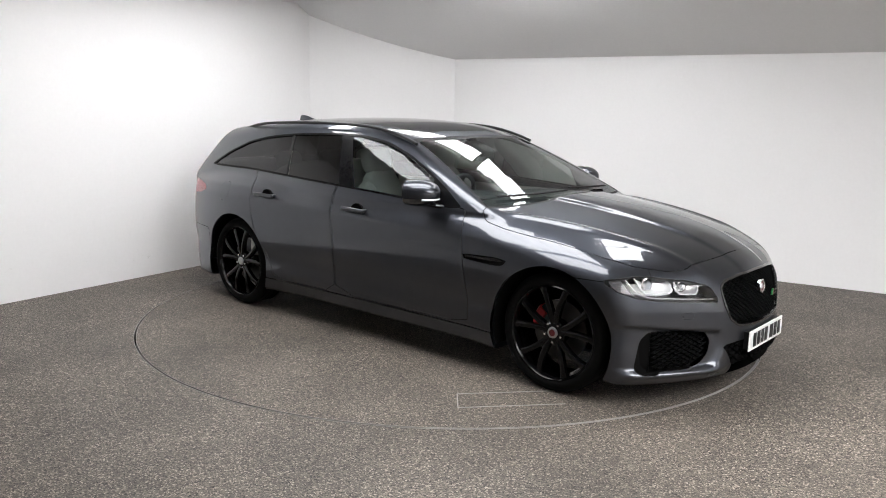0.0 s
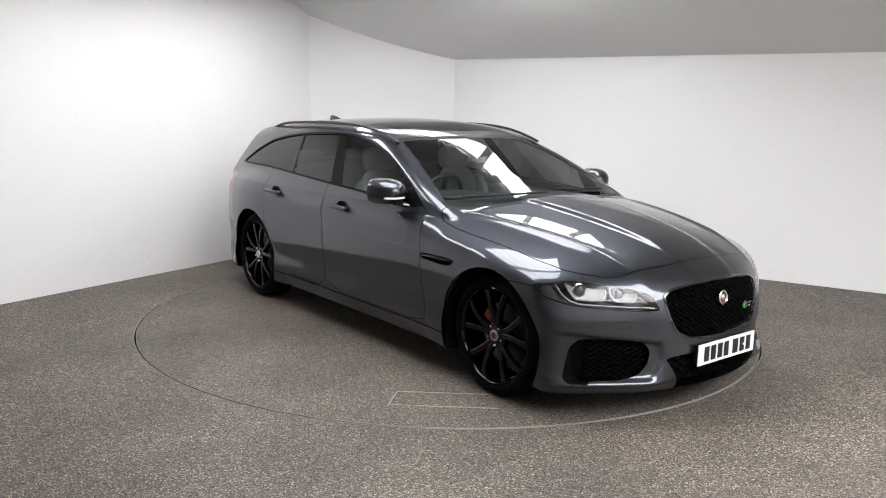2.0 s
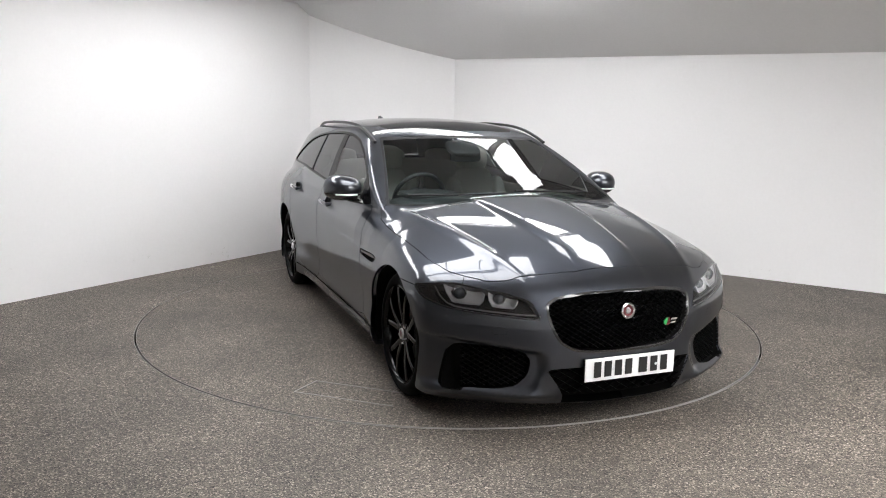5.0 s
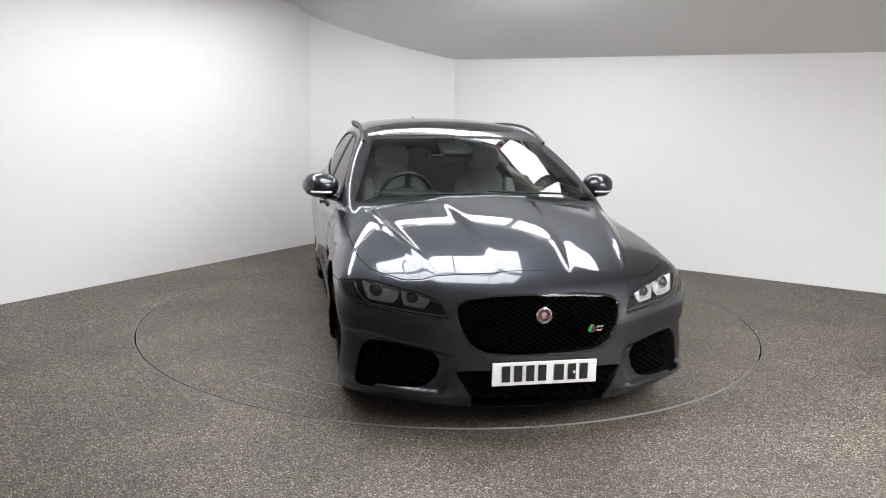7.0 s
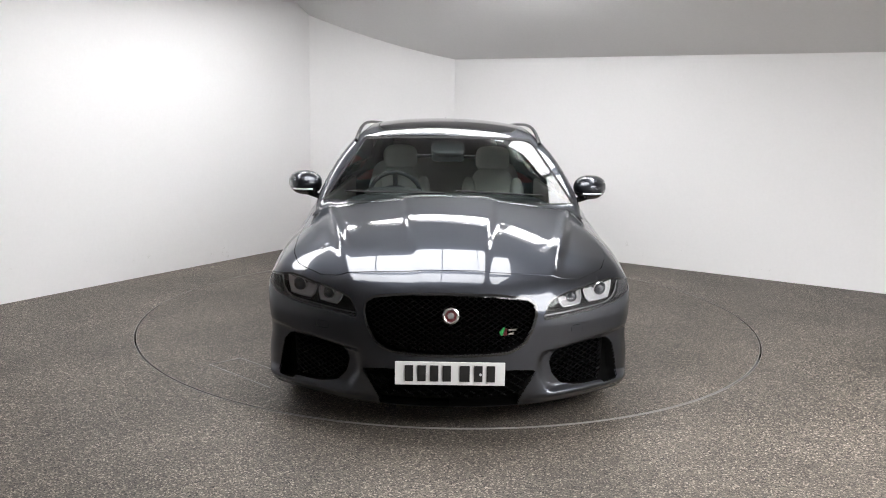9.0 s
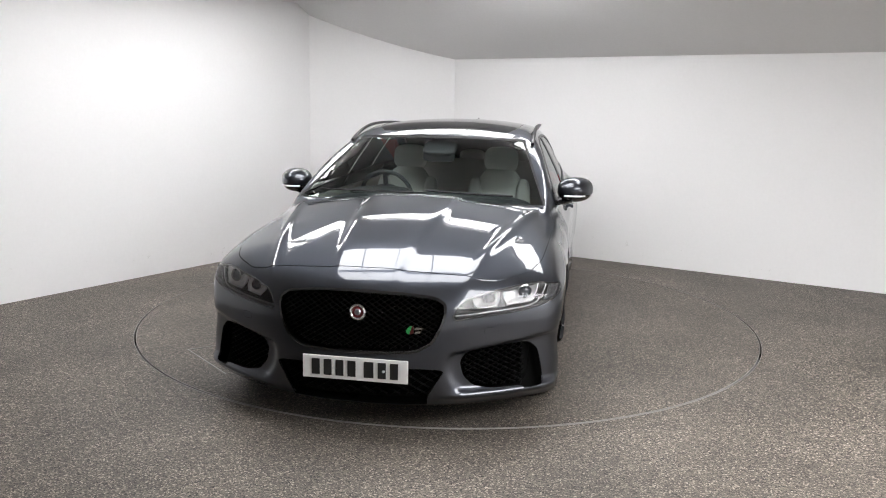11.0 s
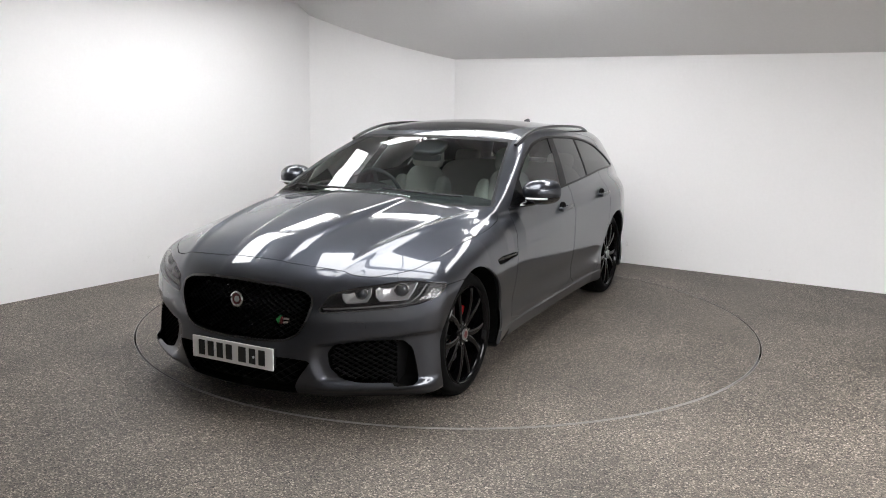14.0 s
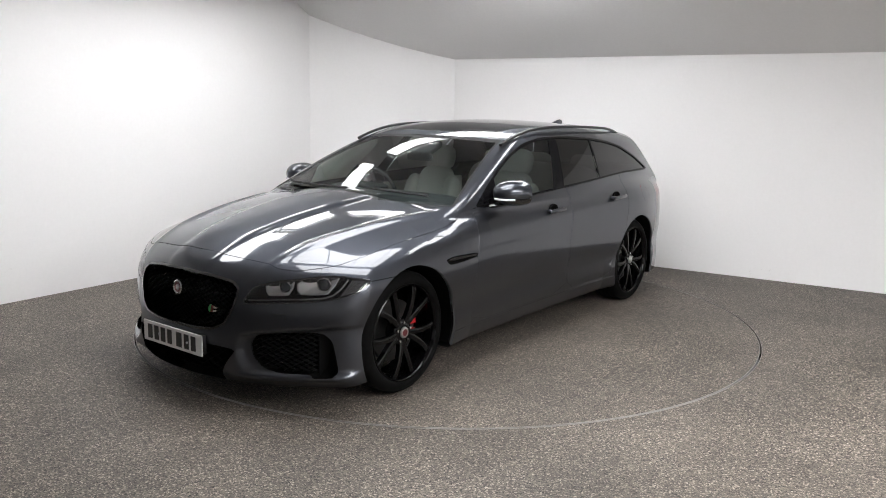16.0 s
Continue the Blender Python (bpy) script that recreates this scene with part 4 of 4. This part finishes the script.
def build_mirror(car, sgn):
    m = pose(0.50, sgn * 0.978, 1.062, 0, 0, sgn * -22)
    shell = blob((0.30, 0.215, 0.165), m, 2.3)
    # flat rear face
    bmesh.ops.bisect_plane(shell, geom=shell.verts[:] + shell.edges[:] + shell.faces[:], plane_co=m @ Vector((-0.06, 0, 0)), plane_no=m.to_3x3() @ Vector((-1, 0, 0)), clear_outer=True)
    bmesh.ops.holes_fill(shell, edges=[e for e in shell.edges if e.is_boundary])
    lower = shell.copy()
    for b, z, no in ((shell, -0.028, -1), (lower, -0.031, 1)):
        bmesh.ops.bisect_plane(b, geom=b.verts[:] + b.edges[:] + b.faces[:], plane_co=m @ Vector((0, 0, z)), plane_no=Vector((0, 0, no)), clear_outer=True)
        bmesh.ops.holes_fill(b, edges=[e for e in b.edges if e.is_boundary])
    root = part("door_mirror", shell, PAINT, car, "dark grey door mirror with black base", smooth=35)
    part("mirror_base", lower, GLOSSBLACK, root, smooth=35)
    part("mirror_glass", slab((0.004, 0.165, 0.095), m @ pose(-0.062, 0.0, 0.005), 0.0015), CHROME, root)
    ind = []
    for k in range(9):
        a = radians(-8 + 74 * k / 8)
        q = m @ Vector((0.146 * math.cos(a) ** 0.85, sgn * 0.105 * math.sin(a) ** 0.85 if a > 0 else sgn * 0.105 * a, -0.034))
        ind.append(q)
    part("indicator", tube(ind, 0.004, 0.006, 8), LENSWHITE, root, "thin white indicator strip", smooth=60)
    part("mirror_arm", tube([(0.60, sgn * 0.845, 0.975), (0.575, sgn * 0.885, 0.982), (0.54, sgn * 0.935, 0.993)], 0.045, 0.016, 12), GLOSSBLACK, root, smooth=50)


rail_half = spline([(0.2, 0.660), (-0.2, 0.650), (-0.8, 0.638), (-1.4, 0.60), (-1.83, 0.552)])


def build_rail(car, sgn):
    path, pts = [], np.linspace(0.20, -1.83, 40)
    for k, x in enumerate(pts):
        y = float(rail_half(x))
        base = float(roof_mid(np.array(x)) - 0.11 * y * y - 0.10 * y ** 4)
        rise = min(1, k / 10, (39 - k) / 8)
        path.append((x, sgn * y, base - 0.016 + 0.036 * rise * (2 - rise)))
    part("roof_rail", tube(path, 0.013, 0.011, 10), RAILBLACK, car, "gloss black roof rail", smooth=60)


def build_wheel(car, ax, sgn):
    """Tyre, ten-spoke black rim, brake disc; the wheel's own z axis points outwards."""
    y = sgn * 0.920
    turn = Matrix.Rotation(radians(-90 * sgn), 4, "X")
    m = pose(ax, y, WHEEL_R) @ turn
    root = new("wheel")
    root.parent = car
    tagged(root, "black multi-spoke alloy wheel with low-profile tyre")
    r = WHEEL_R
    tyre = [(0.272, -0.02), (0.279, -0.006), (0.291, 0.0), (0.307, -0.002), (0.325, -0.012), (0.337, -0.024), (r, -0.042)]
    for k in range(4):
        h = -0.055 - 0.045 * k
        tyre += [(r, h), (r - 0.006, h - 0.001), (r - 0.006, h - 0.008), (r, h - 0.009)]
    tyre += [(r, -0.205), (0.337, -0.225), (0.31, -0.24), (0.28, -0.235), (0.272, -0.20)]
    part("tyre", lathe(tyre, 96, m), RUBBER, root, "black low-profile tyre", smooth=40)
    rim = [(0.266, -0.20), (0.272, -0.02), (0.274, -0.008), (0.269, -0.004), (0.263, -0.010), (0.257, -0.03), (0.250, -0.10), (0.248, -0.20)]
    part("rim", lathe(rim, 96, m), RIM, root, "gloss black rim", smooth=40)
    spokes = []
    for k in range(5):
        for lean, w0, w1 in ((-17.5, 0.034, 0.030), (17.5, 0.034, 0.030)):
            a0, a1 = radians(72 * k + 90 + lean * 0.42), radians(72 * k + 90 + lean)
            bm = bmesh.new()
            rows = []
            for t in np.linspace(0, 1, 7):
                rr = 0.045 + (0.266 - 0.045) * t
                a = a0 + (a1 - a0) * t
                w = (w0 + (w1 - w0) * t) / 2 + 0.008 * max(0, t - 0.8) / 0.2
                h = -0.030 + 0.024 * math.sin(math.pi * 0.62 * t) - 0.012 * t
                c, s = math.cos(a), math.sin(a)
                rows.append([bm.verts.new((rr * c - o * s, rr * s + o * c, z)) for o, z in ((-w, h - 0.032), (-w, h - 0.004), (-w * 0.55, h), (w * 0.55, h), (w, h - 0.004), (w, h - 0.032))])
            for p, q in zip(rows, rows[1:]):
                for i in range(6):
                    j = (i + 1) % 6
                    bm.faces.new((p[i], p[j], q[j], q[i]))
            bm.faces.new(rows[0]), bm.faces.new(rows[-1])
            bmesh.ops.transform(bm, matrix=m, verts=bm.verts)
            spokes.append(bm)
    for bm in spokes:
        part("spoke", bm, RIM, root, smooth=35)
    part("hub", lathe([(0.0, -0.024), (0.034, -0.024), (0.060, -0.030), (0.074, -0.036), (0.078, -0.07)], 40, m), RIM, root, smooth=35)
    cap = part("hub_cap", lathe([(0.0, -0.014), (0.020, -0.016), (0.022, -0.022)], 32, m), CLARET if ax > 0 else SATIN, root, "small round hub cap", smooth=40)
    part("cap_ring", lathe([(0.020, -0.024), (0.021, -0.014), (0.030, -0.016), (0.033, -0.026)], 32, m), SATIN, root, smooth=40)
    for k in range(5):
        a = radians(72 * k + 54)
        part("wheel_nut", lathe([(0.0, -0.020), (0.007, -0.020), (0.010, -0.030), (0.010, -0.04)], 6, m @ pose(0.056 * math.cos(a), 0.056 * math.sin(a), 0)), CHROME, root)
    part("brake_disc", lathe([(0.07, -0.10), (0.175, -0.10), (0.175, -0.125), (0.07, -0.125)], 64, m), DISC, root, smooth=40)
    bm = bmesh.new()
    rows = []
    mid = 2.75 if ax > 0 else 0.4
    for a in np.linspace(mid - 0.33, mid + 0.33, 8):
        rows.append([bm.verts.new((q * math.cos(a), q * math.sin(a), h)) for q, h in ((0.120, -0.10), (0.127, -0.088), (0.180, -0.088), (0.188, -0.10), (0.188, -0.16), (0.12, -0.16))])
    for p, q in zip(rows, rows[1:]):
        for i in range(6):
            bm.faces.new((p[i], p[(i + 1) % 6], q[(i + 1) % 6], q[i]))
    bm.faces.new(rows[0]), bm.faces.new(rows[-1])
    bmesh.ops.transform(bm, matrix=pose(ax, y, WHEEL_R) @ Matrix(((1, 0, 0, 0), (0, 0, sgn, 0), (0, 1, 0, 0), (0, 0, 0, 1))), verts=bm.verts)
    part("caliper", bm, RED if ax > 0 else BLACK, root, "red brake caliper" if ax > 0 else "", smooth=40)


def build_interior(car):
    part("dashboard", join(blob((0.55, 1.42, 0.24), pose(0.62, 0, 0.885), 4), blob((0.36, 0.40, 0.05), pose(0.50, -0.37, 1.005), 3)), TRIM, car, "dark soft-touch dashboard", smooth=50)
    part("cabin_floor", slab((2.9, 1.60, 0.05), pose(-0.6, 0, 0.34)), TRIM, car)
    for sgn in (1, -1):
        part("door_card", slab((2.2, 0.04, 0.55), pose(-0.3, sgn * 0.84, 0.68), 0.01), LEATHER, car)
    bm = bmesh.new()
    rows = []
    for x in np.linspace(0.10, -2.05, 16):
        row = []
        for y in np.linspace(-0.58, 0.58, 11):
            row.append(bm.verts.new((x, y, float(roof_mid(np.array(x)) - 0.11 * y * y - 0.10 * y ** 4) - 0.035)))
        rows.append(row)
    for p, q in zip(rows, rows[1:]):
        for k in range(10):
            bm.faces.new((p[k], p[k + 1], q[k + 1], q[k]))
    part("headliner", bm, LINER, car, smooth=60)
    for sgn in (1, -1):
        seat = new("front_seat")
        seat.parent = car
        tagged(seat, "pale grey leather front seat with headrest")
        part("cushion", blob((0.52, 0.52, 0.20), pose(-0.02, sgn * 0.37, 0.52, 0, -8), 4), LEATHER, seat, smooth=60)
        back = [blob((0.15, 0.36, 0.66), pose(-0.36, sgn * 0.37, 0.80, 0, -18), 3.5)]
        back += [blob((0.19, 0.12, 0.56), pose(-0.32, sgn * (0.37 + s * 0.19), 0.77, 0, -18), 3) for s in (-1, 1)]
        part("backrest", join(*back), LEATHER, seat, smooth=60)
        part("headrest", blob((0.12, 0.27, 0.20), pose(-0.475, sgn * 0.37, 1.185, 0, -12), 3.2), LEATHER, seat, smooth=60)
        part("headrest_post", tube([(-0.47, sgn * 0.31, 1.05), (-0.475, sgn * 0.31, 1.16)], 0.008), CHROME, seat)
    bench = new("rear_seat")
    bench.parent = car
    tagged(bench, "pale grey leather rear bench")
    part("cushion", blob((0.50, 1.36, 0.18), pose(-0.95, 0, 0.55, 0, -6), 5), LEATHER, bench, smooth=60)
    part("backrest", blob((0.16, 1.34, 0.62), pose(-1.27, 0, 0.83, 0, -20), 5), LEATHER, bench, smooth=60)
    for y in (-0.45, 0.0, 0.45):
        part("headrest", blob((0.10, 0.24, 0.14), pose(-1.42, y, 1.14, 0, -14), 3.2), LEATHER, bench, smooth=60)
    # steering wheel, for a driver on the car's right
    m = pose(0.30, -0.37, 0.965, 0, -66)
    ring = [m @ Vector((0.18 * math.cos(a), 0.18 * math.sin(a), 0)) for a in np.linspace(0, 2 * math.pi, 41)]
    wheel = part("steering_wheel", tube(ring, 0.015, 0.015, 10), TRIM, car, "black leather steering wheel", smooth=60)
    part("wheel_boss", blob((0.15, 0.17, 0.06), m, 3), TRIM, wheel, smooth=60)
    for a in (0, 180, 270):
        part("wheel_spoke", slab((0.13, 0.035, 0.018), m @ pose(0, 0, 0, 0, 0, a + 90) @ pose(0.11, 0, 0), 0.006), TRIM, wheel)
    part("rear_view_mirror", blob((0.035, 0.23, 0.065), pose(0.26, 0, 1.235, 0, 12), 4), TRIM, car, smooth=60)
    part("sensor_pod", blob((0.20, 0.24, 0.05), pose(0.20, 0, 1.295, 0, 24), 4), TRIM, car, smooth=60)


def build_fin(car):
    bm = bmesh.new()
    rows = []
    for x, h, w in ((-1.60, 0.0, 0.004), (-1.66, 0.016, 0.016), (-1.72, 0.036, 0.017), (-1.765, 0.046, 0.013), (-1.81, 0.046, 0.008), (-1.79, 0.0, 0.014)):
        z = float(roof_mid(np.array(x))) - 0.006
        rows.append([bm.verts.new(p) for p in ((x, -w * 1.6, z), (x, -w, z + h * 0.6), (x, 0, z + h + 0.008), (x, w, z + h * 0.6), (x, w * 1.6, z))])
    for p, q in zip(rows, rows[1:]):
        for k in range(4):
            bm.faces.new((p[k], p[k + 1], q[k + 1], q[k]))
    part("aerial_fin", bm, PAINT, car, "small shark-fin aerial", smooth=50)


def build_wipers(car):
    for y0, y1, z0, z1 in ((-0.02, -0.66, 1.040, 1.034), (0.60, 0.05, 1.030, 1.052)):
        pts = []
        for t in np.linspace(0, 1, 8):
            y, z = y0 + (y1 - y0) * t, z0 + (z1 - z0) * t
            pts.append((1.06 - 0.24 * y * y - (z - 1.0) * 2.167 + 0.008, y, z + 0.014))
        part("wiper", tube(pts, 0.010, 0.006, 8), BLACK, car, "black wiper resting at the foot of the windscreen", smooth=60)


def build_car():
    car = new("car")
    tagged(car, "dark grey metallic estate car with black wheels and roof rails", "car")
    build_body(car)
    for ax in (AXLE, -AXLE):
        for sgn in (1, -1):
            build_wheel(car, ax, sgn)
    build_plate(car)
    build_interior(car)
    build_fin(car)
    build_wipers(car)
    return car


build_booth()
build_panels()
TURNTABLE = build_turntable()
CAR = build_car()


def motions():
    """The platform turns at an even speed and carries the car."""
    table_rows, car_rows = [], []
    for k in range(65):
        t = k * 0.25
        spin = pose(0, 0, 0, 0, 0, turn_at(t))
        table_rows.append((t, spin))
        car_rows.append((t, spin @ pose(OFF_X, OFF_Y, 0.002)))
    walk(TURNTABLE, table_rows)
    walk(CAR, car_rows)


motions()
